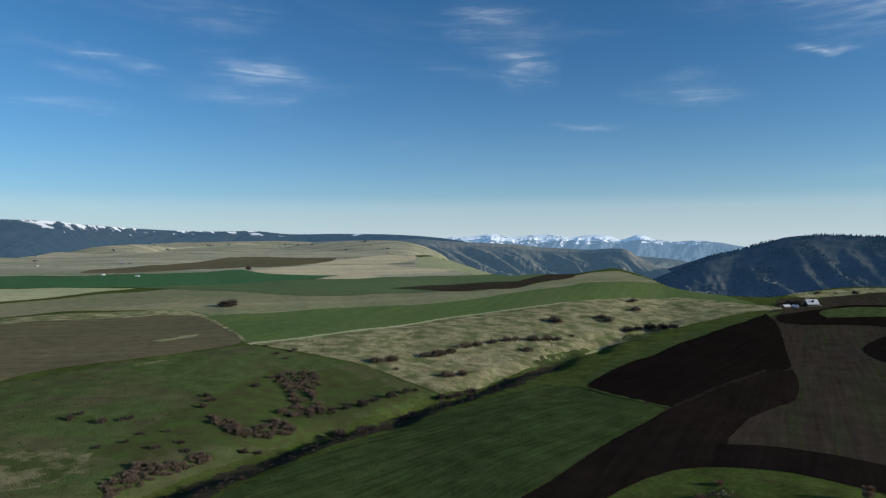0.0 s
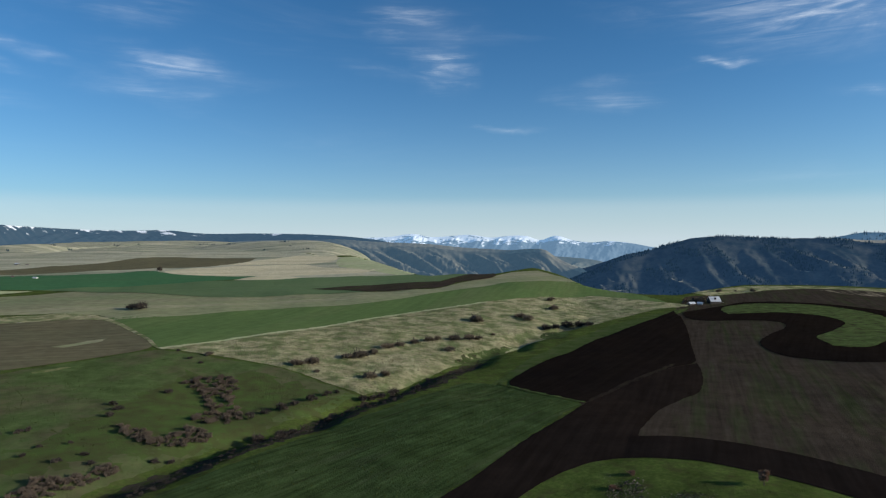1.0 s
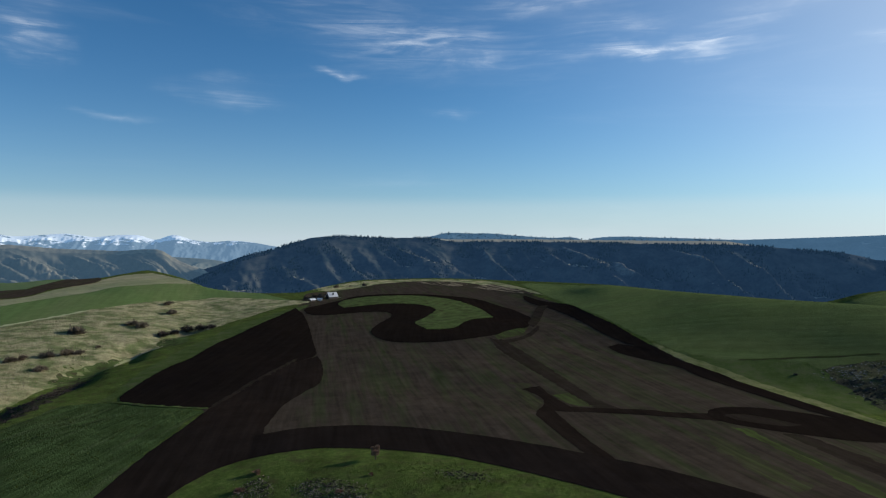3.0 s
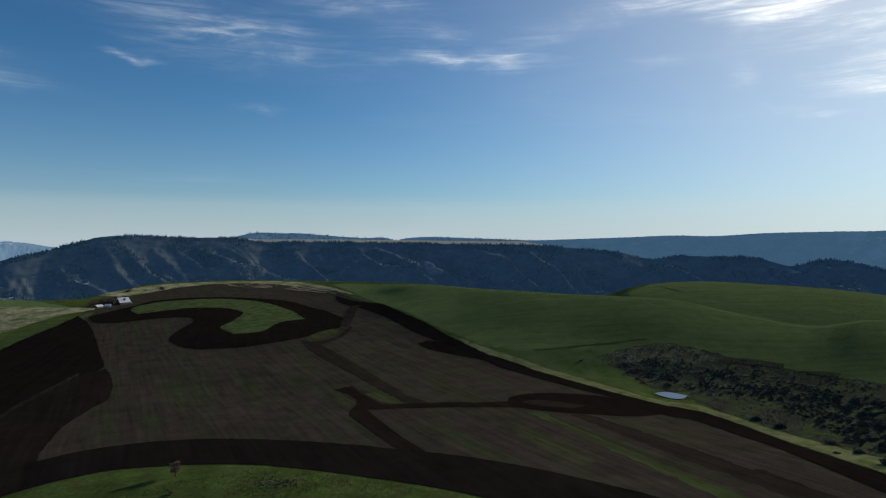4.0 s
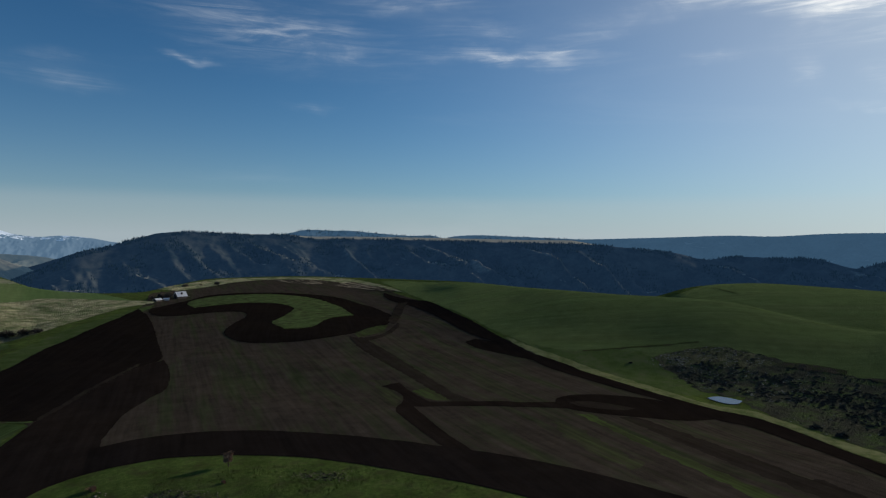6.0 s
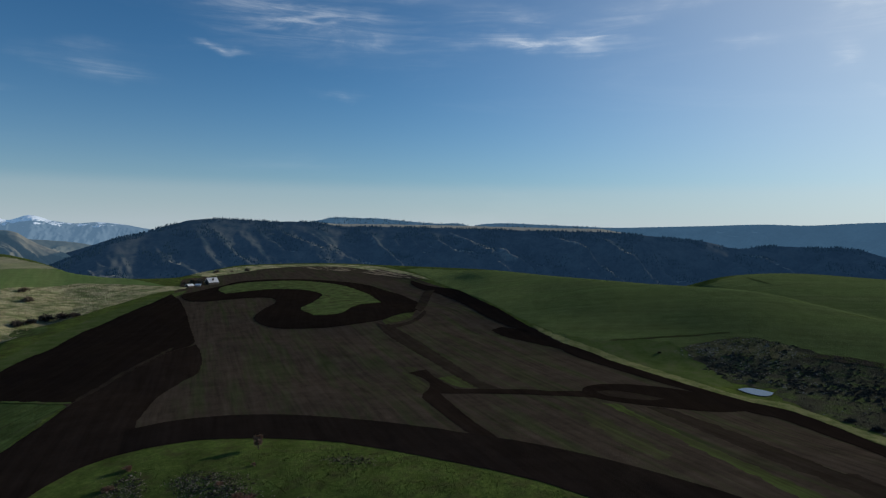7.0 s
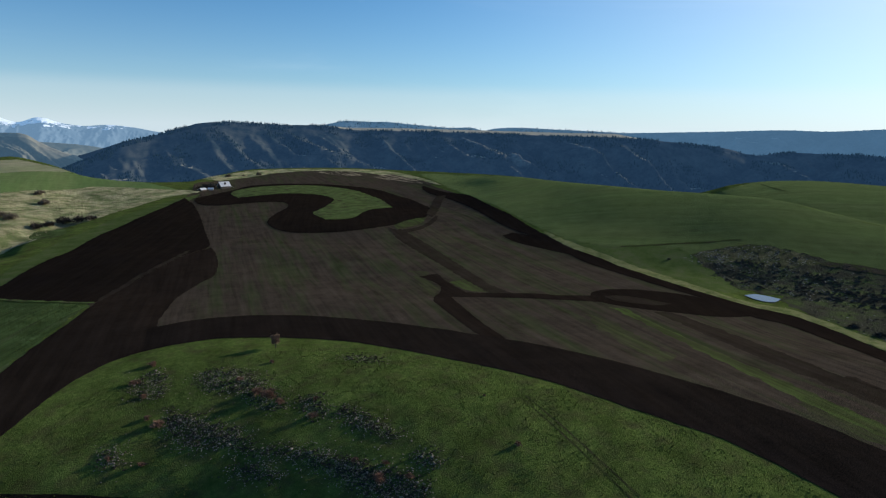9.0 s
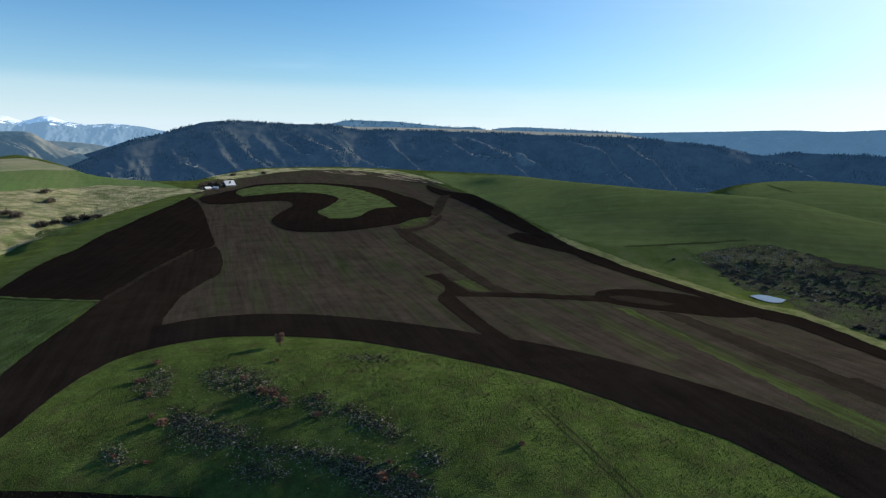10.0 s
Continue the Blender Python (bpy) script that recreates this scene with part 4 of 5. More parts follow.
field("farm_track", HILL_LANE, WORN_GRASS, "dark worn lane along the foot of the wheat hill", 0.12, 0.5)
field("scrub_hollow", HOLLOW, SCRUB, "rocky scrub-grown hollow below the wheat hill", 0.10, 3.0)
field("dry_patch", FARM_TAN, DRY, "tan dry grass running up to the farm", 0.18, 1.0)
field("meadow", CREEK_MEADOW, HOLLOW_GRASS, "bright green meadow strip between creek and plough", 0.10, 1.0)
field("dry_patch", STONES_HIGH, HOLLOW_TAN, "stony tan grass along the top of the hollow", 0.14, 4.0)
# dark strip for the brush and, put into the colour, the gully's shadow
field("creek_bed", CREEK_BANK_A, STONY, "brushy creek bed in a gully, darkened for its shadow", 0.06, 4.0)
field("ditch", DITCH, STONY, "dark cut ditch above the hollow", 0.30, 0.2)
field("ditch", DITCH_FAR, STONY, "short dark cut ditch above the thickets", 0.30, 0.2)
field("stubble_field", STRAW_THIN, STRAW, "thin bright straw stubble wedge", 0.18)
field("meadow", FAR_MEADOW, PALE_CROP, "pale green meadow on the canyon's edge", 0.16, 1.0)
field("grass_patch", POCKET_A, COMMA_GRASS, "green grassy pocket beside the creek", 0.20, 2.0)
field("grass_patch", POCKET_B, COMMA_GRASS, "small green grassy pocket by the creek", 0.20, 1.5)
field("farm_track", LANE, OLIVE_CROP, "pale dirt lane along the creek", 0.26, 0.4)
field("terrace_cut", TERRACE, WORN_GRASS, "dark terrace cut across the second wheat hill", 0.20, 0.3)
for side in (0.0, 1.9):
    field("wheel_track", [(121 + side, 79), (114 + side, 64), (108.5 + side, 52), (104 + side, 42), (104.6 + side, 42), (109.1 + side, 52), (114.6 + side, 64), (121.6 + side, 79)],
          WORN_GRASS, "faint worn wheel track across the knoll", 0.05, 0.1)

# ---- canyon walls and far mountains ----
NO_PLATEAU = curve([(-180, -25), (180, -25)])


def lattice(x, y, seed):
    """Smooth random unevenness between -1 and 1, one bump to a unit square."""
    table = np.random.RandomState(seed).uniform(-1, 1, (128, 128))
    i, j = np.floor(x).astype(int), np.floor(y).astype(int)
    u, v = x - i, y - j
    u, v = u * u * u * (u * (6 * u - 15) + 10), v * v * v * (v * (6 * v - 15) + 10)
    i, j, k, m = i % 128, j % 128, (i + 1) % 128, (j + 1) % 128
    return (table[i, j] * (1 - u) + table[k, j] * u) * (1 - v) + (table[i, m] * (1 - u) + table[k, m] * u) * v


def ridge(name, crest, distance, run, drop, spur, depth, mat, label, seed, back=NO_PLATEAU, rough=1.0, category="hill", rows=64, lean=0.25, cap=0.0):
    """A range seen from the plateau: crest is bearing and elevation of its skyline, distance its bearing and metres. Spurs of about
    that width and height run down its side, with gullies between them that fork; their crests are bare, and a cap of that depth."""
    skyline, away = curve(crest), curve(distance)
    step = radians(0.08)
    b = np.arange(radians(crest[0][0]), radians(crest[-1][0]), step)
    d = away(np.degrees(b))
    top = 80 + d * np.tan(np.radians(skyline(np.degrees(b))))
    along = np.cumsum(d * step) + 500
    depth = depth(np.degrees(b)) if callable(depth) else depth
    slant = lean(np.degrees(b)) if callable(lean) else lean
    levels = np.concatenate([[-1.0, -0.6, -0.3, -0.12, -0.04], np.linspace(0, 1, rows) ** 1.15])
    points, bare = [], []
    for v in levels:
        down = max(v, 0.0)
        fall = down * run + along * 0 + 1000
        s = along + slant * down * run
        bend = lattice(s / (2.2 * spur), fall / (2.2 * spur), seed)
        big = lattice(s / spur + 0.7 * bend, fall / (3.4 * spur), seed + 1)
        mid = lattice(s / (0.43 * spur) + 0.9 * bend, fall / (1.2 * spur), seed + 2)
        small = lattice(s / (0.17 * spur) + 0.4 * bend, fall / (0.45 * spur), seed + 3)
        fine = lattice(s / (0.07 * spur), fall / (0.12 * spur), seed + 4)
        big, mid, small = np.hypot(big, 0.10) - 0.05, np.hypot(mid, 0.14) - 0.07, np.hypot(small, 0.2) - 0.1
        spine = 0.55 - 1.45 * big
        fade = float(smooth(0.01, 0.22, np.array(down))) * (1 - 0.3 * down)
        folds = 0.72 * spine + 0.55 * (0.42 - mid) + 0.24 * (0.4 - small) + 0.06 * fine
        r = d - run * v
        z = top - drop * down ** 0.92 + depth * fade * folds + rough * waves(along, along * 0 + down * run, 31, seed + 9) * (0.6 + 1.2 * fade)
        if v < 0:
            z = z + back(np.degrees(b)) * -v - 2
        points.append(np.stack([r * np.sin(b), r * np.cos(b), z], -1))
        open_ = smooth(0.34, 0.58, spine + 0.25 * (0.3 - mid)) * smooth(0.0, 0.6, lattice(s / (0.9 * spur) + 31, fall / (0.5 * spur), seed + 6))
        rim = cap(np.degrees(b)) if callable(cap) else cap + 0 * b
        bare.append(np.maximum(open_, 1.2 * smooth(1.0, 0.5, down / np.maximum(rim, 1e-3) + 0.4 * small) * (rim > 0)))
    ob = mesh_object(name, np.concatenate(points).tolist(), grid_faces(len(levels), len(b)), mat)
    layer = ob.data.attributes.new("bare", "FLOAT", "POINT")
    layer.data.foreach_set("value", np.concatenate(bare).astype(np.float32))
    tagged(ob, label, category, kind="structure")
    return np.array(points), np.array(bare)


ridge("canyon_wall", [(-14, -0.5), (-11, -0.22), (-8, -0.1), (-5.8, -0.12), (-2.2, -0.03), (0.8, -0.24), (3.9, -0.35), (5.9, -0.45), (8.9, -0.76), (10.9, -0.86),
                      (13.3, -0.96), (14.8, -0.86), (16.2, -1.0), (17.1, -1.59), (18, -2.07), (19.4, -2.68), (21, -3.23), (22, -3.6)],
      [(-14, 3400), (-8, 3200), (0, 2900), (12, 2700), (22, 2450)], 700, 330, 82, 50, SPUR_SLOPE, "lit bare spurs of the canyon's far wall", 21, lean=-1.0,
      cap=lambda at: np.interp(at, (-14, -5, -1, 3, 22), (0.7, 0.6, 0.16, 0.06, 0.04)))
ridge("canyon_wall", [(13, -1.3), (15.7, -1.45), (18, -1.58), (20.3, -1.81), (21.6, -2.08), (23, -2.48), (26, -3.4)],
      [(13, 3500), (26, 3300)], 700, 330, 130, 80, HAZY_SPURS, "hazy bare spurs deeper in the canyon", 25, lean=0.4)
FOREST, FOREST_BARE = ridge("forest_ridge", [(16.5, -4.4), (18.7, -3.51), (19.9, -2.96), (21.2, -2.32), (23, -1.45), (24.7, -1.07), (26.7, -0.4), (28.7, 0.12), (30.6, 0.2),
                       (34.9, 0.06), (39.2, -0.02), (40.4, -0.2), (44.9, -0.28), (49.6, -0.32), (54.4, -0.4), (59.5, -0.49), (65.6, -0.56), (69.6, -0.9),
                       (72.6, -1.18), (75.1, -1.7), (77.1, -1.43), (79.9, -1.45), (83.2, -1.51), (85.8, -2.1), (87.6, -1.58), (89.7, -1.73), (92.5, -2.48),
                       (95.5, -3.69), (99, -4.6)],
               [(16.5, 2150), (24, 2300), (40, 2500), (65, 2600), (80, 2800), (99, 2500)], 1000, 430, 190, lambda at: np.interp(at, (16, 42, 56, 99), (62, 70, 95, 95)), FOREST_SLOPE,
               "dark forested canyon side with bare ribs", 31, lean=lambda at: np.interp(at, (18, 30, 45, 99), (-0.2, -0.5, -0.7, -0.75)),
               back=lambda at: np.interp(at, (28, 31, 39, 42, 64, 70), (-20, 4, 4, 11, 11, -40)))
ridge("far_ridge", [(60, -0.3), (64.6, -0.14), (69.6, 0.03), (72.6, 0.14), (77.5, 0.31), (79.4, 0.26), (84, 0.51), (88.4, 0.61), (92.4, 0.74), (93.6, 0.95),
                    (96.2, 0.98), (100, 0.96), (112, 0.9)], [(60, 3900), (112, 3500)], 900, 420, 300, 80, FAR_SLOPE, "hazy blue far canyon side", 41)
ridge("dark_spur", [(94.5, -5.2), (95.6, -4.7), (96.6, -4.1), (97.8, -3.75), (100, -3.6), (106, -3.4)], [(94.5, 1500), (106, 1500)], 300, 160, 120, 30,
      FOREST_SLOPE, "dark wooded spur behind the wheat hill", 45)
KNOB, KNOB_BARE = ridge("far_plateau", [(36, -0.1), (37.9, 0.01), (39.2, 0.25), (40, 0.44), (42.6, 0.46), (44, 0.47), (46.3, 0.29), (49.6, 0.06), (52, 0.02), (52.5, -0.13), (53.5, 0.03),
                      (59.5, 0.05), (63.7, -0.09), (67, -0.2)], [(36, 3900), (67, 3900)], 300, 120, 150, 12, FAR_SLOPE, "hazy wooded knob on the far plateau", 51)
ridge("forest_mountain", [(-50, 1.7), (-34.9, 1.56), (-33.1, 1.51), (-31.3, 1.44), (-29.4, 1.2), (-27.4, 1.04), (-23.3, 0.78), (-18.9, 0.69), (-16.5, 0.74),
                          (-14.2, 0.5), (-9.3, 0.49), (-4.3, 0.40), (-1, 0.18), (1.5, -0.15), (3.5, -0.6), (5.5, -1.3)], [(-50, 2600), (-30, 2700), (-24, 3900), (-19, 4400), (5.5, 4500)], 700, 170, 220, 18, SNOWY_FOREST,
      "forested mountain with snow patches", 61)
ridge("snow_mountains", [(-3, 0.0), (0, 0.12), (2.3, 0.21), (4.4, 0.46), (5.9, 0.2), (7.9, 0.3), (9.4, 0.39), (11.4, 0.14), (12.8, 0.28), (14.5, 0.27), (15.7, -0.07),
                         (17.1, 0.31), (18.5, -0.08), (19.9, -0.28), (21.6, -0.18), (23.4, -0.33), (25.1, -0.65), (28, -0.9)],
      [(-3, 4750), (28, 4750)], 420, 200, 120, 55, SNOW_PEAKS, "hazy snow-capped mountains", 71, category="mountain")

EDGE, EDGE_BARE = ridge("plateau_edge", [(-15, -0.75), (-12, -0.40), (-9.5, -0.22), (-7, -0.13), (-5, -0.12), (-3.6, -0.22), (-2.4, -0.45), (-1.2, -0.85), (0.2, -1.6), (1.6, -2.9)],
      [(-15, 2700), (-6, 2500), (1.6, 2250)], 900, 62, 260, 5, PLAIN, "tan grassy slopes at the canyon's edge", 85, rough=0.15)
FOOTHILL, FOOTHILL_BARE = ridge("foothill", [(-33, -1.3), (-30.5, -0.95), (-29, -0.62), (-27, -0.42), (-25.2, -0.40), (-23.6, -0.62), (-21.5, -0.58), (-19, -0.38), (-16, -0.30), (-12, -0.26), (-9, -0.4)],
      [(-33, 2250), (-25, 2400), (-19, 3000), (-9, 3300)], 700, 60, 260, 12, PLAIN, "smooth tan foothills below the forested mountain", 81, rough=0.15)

# ---- things: helpers ----
def part(name, mesh, parent, label=""):
    ob = new(name, mesh)
    ob.parent = parent
    return tagged(ob, label) if label else ob


def mesh_of(name, points, faces, mat, even=False):
    mesh = bpy.data.meshes.new(name)
    mesh.from_pydata([tuple(p) for p in points], [], faces)
    mesh.materials.append(mat)
    if even:
        mesh.shade_smooth()
    return mesh


def tube(points, faces, a, b, ra, rb, sides=5):
    """A tapered limb from a to b."""
    a, b = Vector(a), Vector(b)
    side = (b - a).cross(Vector((0.3, 0.8, 0.52))).normalized()
    up = (b - a).cross(side).normalized()
    base = len(points)
    for end, radius in ((a, ra), (b, rb)):
        for i in range(sides):
            w = 2 * math.pi * i / sides
            points.append(end + radius * (math.cos(w) * side + math.sin(w) * up))
    for i in range(sides):
        k = (i + 1) % sides
        faces.append((base + i, base + k, base + sides + k, base + sides + i))


def on_land(x, y, sink=0.0):
    return float(land(x, y)) - sink


def fill(outline, count, rng, gap=0.0):
    """Random places inside an outline, no two closer than gap."""
    p = np.array(outline, float)
    tries = rng.uniform(p.min(0), p.max(0), (count * 14, 2))
    tries = tries[within(tries[:, 0], tries[:, 1], p)]
    if gap == 0:
        return [tuple(q) for q in tries[:count]]
    got = np.empty((0, 2))
    for q in tries:
        if len(got) == count:
            break
        if not len(got) or ((got - q) ** 2).sum(1).min() > gap * gap:
            got = np.vstack([got, q])
    return [tuple(q) for q in got]


def varied(name, low, high, roughness=0.9, metres=0.4, bump=0.0, metallic=0.0, specular=0.2):
    """A colour between two, different for every object and mottled on it."""
    mat, n, l, shader = material(name, roughness, specular)
    shader.inputs["Metallic"].default_value = metallic
    info = n.new("ShaderNodeObjectInfo")
    at = place(n, l)
    speck = grain(n, l, at, metres, 5, 0.65)
    half = n.new("ShaderNodeMath")
    half.operation = "MULTIPLY_ADD"
    l.new(info.outputs["Random"], half.inputs[0])
    half.inputs[1].default_value = 0.5
    spread = n.new("ShaderNodeMath")
    spread.operation = "MULTIPLY_ADD"
    l.new(speck, spread.inputs[0])
    spread.inputs[1].default_value = 0.5
    l.new(half.outputs[0], spread.inputs[2])
    half.inputs[2].default_value = 0.0
    l.new(mixed(n, l, spread.outputs[0], low, high), shader.inputs["Base Color"])
    if bump:
        bumped(n, l, shader, speck, 0.6, bump)
    return mat


TWIG = varied("bare_brown_twigs", (0.080, 0.062, 0.046), (0.165, 0.128, 0.094), 0.9, 0.5)
RED_TWIG = varied("reddish_twigs", (0.15, 0.082, 0.054), (0.23, 0.135, 0.09), 0.9, 0.5)
DARK_TWIG = varied("dark_thorn_twigs", (0.035, 0.030, 0.026), (0.075, 0.060, 0.048), 0.9, 0.5)
THORN_TWIG = varied("brown_thorn_twigs", (0.105, 0.084, 0.060), (0.215, 0.172, 0.125), 0.9, 0.5)
SCRUB_TWIG = varied("grey_brown_scrub_twigs", (0.040, 0.036, 0.031), (0.10, 0.088, 0.074), 0.9, 0.5)
PINK_TWIG = varied("rust_brown_twigs", (0.17, 0.105, 0.068), (0.30, 0.19, 0.125), 0.9, 0.5)
BARK = varied("grey_brown_bark", (0.06, 0.048, 0.04), (0.11, 0.09, 0.075), 0.95, 0.2, 0.02)
STONE = varied("weathered_basalt", (0.085, 0.070, 0.052), (0.34, 0.28, 0.205), 0.9, 0.35, 0.05)
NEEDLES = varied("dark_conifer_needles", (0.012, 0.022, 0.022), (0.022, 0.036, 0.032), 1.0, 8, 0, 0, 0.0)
# the canyon side's haze is painted into the needles as glow too
paint_haze(NEEDLES.node_tree.nodes["Principled BSDF"], (0.007, 0.020, 0.041))
PALE_STONE = varied("pale_lichened_stone", (0.11, 0.10, 0.082), (0.30, 0.275, 0.235), 0.9, 0.35, 0.05)
STRAW_TUFT = varied("straw_grass_tufts", (0.17, 0.155, 0.08), (0.42, 0.37, 0.24), 1.0, 3.0, 0, 0, 0.0)
TUFT = varied("rank_grass_tufts", (0.048, 0.074, 0.019), (0.116, 0.130, 0.044), 1.0, 3.0, 0, 0, 0.0)
ROOFING = varied("weathered_metal_roofing", (0.50, 0.52, 0.54), (0.66, 0.67, 0.68), 0.45, 1.5, 0.02, 0.2, 0.4)
BOARDS = varied("weathered_barn_boards", (0.06, 0.052, 0.046), (0.11, 0.095, 0.085), 0.9, 0.6, 0.02)
# near-black, the shade inside the barn's openings painted on solid boards
INSIDE_SHADE = varied("painted_inside_shade", (0.012, 0.011, 0.010), (0.02, 0.018, 0.016), 1.0)
PALE_PAINT = varied("pale_weathered_paint", (0.50, 0.49, 0.46), (0.68, 0.67, 0.63), 0.7, 1.0, 0.01)


def twiggy(seed, twigs, flat=0.8, thin=0.03):
    """Twigs of a leafless bush of unit height: slivers that spread from the stems to an uneven outline."""
    rng = np.random.RandomState(seed)
    lobes = []
    for _ in range(9):
        a, out = rng.uniform(0, 2 * math.pi), 0.34 * math.sqrt(rng.uniform())
        lobes.append((out * math.cos(a), out * math.sin(a), rng.uniform(0.14, 0.62 - 0.9 * out), rng.uniform(0.2, 0.32)))
    points, faces = [], []
    for _ in range(twigs):
        cx, cy, cz, rad = lobes[rng.randint(len(lobes))]
        way = Vector(rng.normal(size=3))
        way.z = abs(way.z) - 0.35
        way.normalize()
        start = Vector((cx, cy, cz * flat)) + way * rad * rng.uniform(0.15, 0.75)
        end = start + (way + Vector((0, 0, 0.35))).normalized() * rad * rng.uniform(0.35, 0.7)
        end.z, start.z = max(end.z, 0.03), max(start.z, 0.02)
        side = way.cross(Vector(rng.normal(size=3))).normalized() * thin * rng.uniform(0.6, 1.5)
        k = len(points)
        points += [start - side, start + side, end]
        faces.append((k, k + 1, k + 2))
    return points, faces


def stems(seed, count=5):
    rng = np.random.RandomState(seed)
    points, faces = [], []
    for _ in range(count):
        a = (rng.uniform(-0.08, 0.08), rng.uniform(-0.08, 0.08), -0.08)
        b = (a[0] + rng.uniform(-0.3, 0.3), a[1] + rng.uniform(-0.3, 0.3), rng.uniform(0.45, 0.75))
        tube(points, faces, a, b, 0.028, 0.008, 4)
    return points, faces


def bush_kind(name, twig, seed, label, category="bush", twigs=520, flat=0.9, thin=0.03):
    root = new(name)
    part("woody_base", mesh_of("woody_base", *stems(seed), BARK), root)
    part("crown", mesh_of("crown", *twiggy(seed + 1, twigs, flat, thin), twig), root)
    return tagged(root, label, category)


def plant(kinds, spots, rng, group, squash=(0.85, 1.15), tall=(0.75, 1.0)):
    """Copies of bushes at x, y with a size in metres across."""
    for x, y, size in spots:
        kind = kinds[rng.randint(len(kinds))]
        s = size * rng.uniform(1.05, 1.3)
        m = pose(x, y, on_land(x, y, 0.05 * size), rng.uniform(-4, 4), rng.uniform(-4, 4), rng.uniform(0, 360))
        ob = copy_thing(kind, m)
        ob.scale = (s, s * rng.uniform(*squash), s * rng.uniform(*tall))
        tagged(ob, group=group)


def drop_kinds(kinds):
    """Takes the patterns themselves away once their copies stand."""
    for kind in kinds:
        for ob in (*kind.children_recursive, kind):
            bpy.data.objects.remove(ob)


# ---- bushes ----
rng = np.random.RandomState(11)
BROWN_BUSH = [bush_kind("shrub", TWIG, 100 + 10 * i, "leafless brown shrub in a hillside thicket", twigs=900, thin=0.016) for i in range(4)]
for outline, count, size in ((THICKET_HIGH, 84, 3.3), (THICKET_MIDDLE, 48, 3.0), (THICKET_LOW, 54, 2.7)):
    plant(BROWN_BUSH, [(x, y, size * rng.uniform(0.6, 1.25)) for x, y in fill(outline, count, rng, 1.7)], rng, "thickets on the creek slope")
drop_kinds(BROWN_BUSH)
LOW_BUSH = [bush_kind("shrub", DARK_TWIG, 200 + 10 * i, "small dark leafless shrub on green grass", twigs=700, thin=0.018) for i in range(3)]
plant(LOW_BUSH, SLOPE_SHRUBS, rng, "single shrubs on the slope")
plant(LOW_BUSH, PLATEAU_SHRUBS, rng, "single shrubs on the plateau")
drop_kinds(LOW_BUSH)
HILL_BUSH = [bush_kind("shrub", THORN_TWIG, 300 + 10 * i, "dark rounded thorn shrub on the tan hillside", twigs=1500, flat=0.6, thin=0.016) for i in range(3)]
plant(HILL_BUSH, HILLSIDE_SHRUBS, rng, "shrubs on the tan hillside", (0.8, 1.2), (0.65, 0.9))
plant(HILL_BUSH, CREST_SHRUBS, rng, "shrubs on the hill's crest")
drop_kinds(HILL_BUSH)
BANK_BUSH = [bush_kind("shrub", DARK_TWIG, 400 + 10 * i, "dark tangled shrub on the creek bank", twigs=800, thin=0.018) for i in range(3)]
plant(BANK_BUSH, CREEK_SHRUBS, rng, "shrubs along the creek")
drop_kinds(BANK_BUSH)
RED_BUSH = [bush_kind("shrub", RED_TWIG, 500 + 10 * i, "small reddish leafless shrub on the grassy knoll", twigs=620, thin=0.022) for i in range(3)]
plant(RED_BUSH, KNOLL_SHRUBS, rng, "shrubs on the knoll")
drop_kinds(RED_BUSH)
SCRUB_BUSH = [bush_kind("shrub", SCRUB_TWIG, 600 + 10 * i, "dense dark scrub bush in the rocky hollow", twigs=480, flat=0.7) for i in range(3)]
plant(SCRUB_BUSH, [p for p in HOLLOW_SHRUBS if math.hypot(p[0] - POND_AT[0], p[1] - POND_AT[1]) > 16], rng, "scrub in the hollow")
drop_kinds(SCRUB_BUSH)


def lone_tree(x, y, height):
    """A small leafless tree: trunk, forking limbs and a rounded crown of twigs."""
    rng = np.random.RandomState(77)
    root = new("tree")
    root.location = (x, y, on_land(x, y, 0.1))
    points, faces = [], []
    tube(points, faces, (0, 0, -0.2), (0.05, 0.02, height * 0.3), 0.16, 0.11, 7)
    part("trunk", mesh_of("trunk", points, faces, BARK, True), root)
    tips = []
    for i in range(8):
        a = 2 * math.pi * i / 8 + rng.uniform(-0.3, 0.3)
        out, up = rng.uniform(0.6, 1.5), rng.uniform(0.30, 0.80) * height
        points, faces = [], []
        mid = (0.45 * out * math.cos(a), 0.45 * out * math.sin(a), height * 0.3 + 0.55 * (up - height * 0.3))
        tip = (out * math.cos(a), out * math.sin(a), up)
        tube(points, faces, (0.04, 0.02, height * 0.27), mid, 0.075, 0.045)
        tube(points, faces, mid, tip, 0.045, 0.015)
        part("limb", mesh_of("limb", points, faces, BARK, True), root)
        tips.append(tip)
    points, faces = [], []
    for _ in range(4600):
        tip = tips[rng.randint(len(tips))]
        way = Vector(rng.normal(size=3)).normalized()
        start = Vector(tip) * rng.uniform(0.75, 1.0) + way * rng.uniform(0, 0.55)
        end = start + (way + Vector((0, 0, 0.5))).normalized() * rng.uniform(0.25, 0.7)
        side = way.cross(Vector(rng.normal(size=3))).normalized() * rng.uniform(0.018, 0.045)
        k = len(points)
        points += [start - side, start + side, end]
        faces.append((k, k + 1, k + 2))
    part("crown", mesh_of("crown", points, faces, PINK_TWIG), root, "rounded crown of bare brown twigs")
    return tagged(root, "small leafless tree alone on the knoll's edge", "tree")


for x, y, height in LONE_TREE:
    lone_tree(x, y, height)


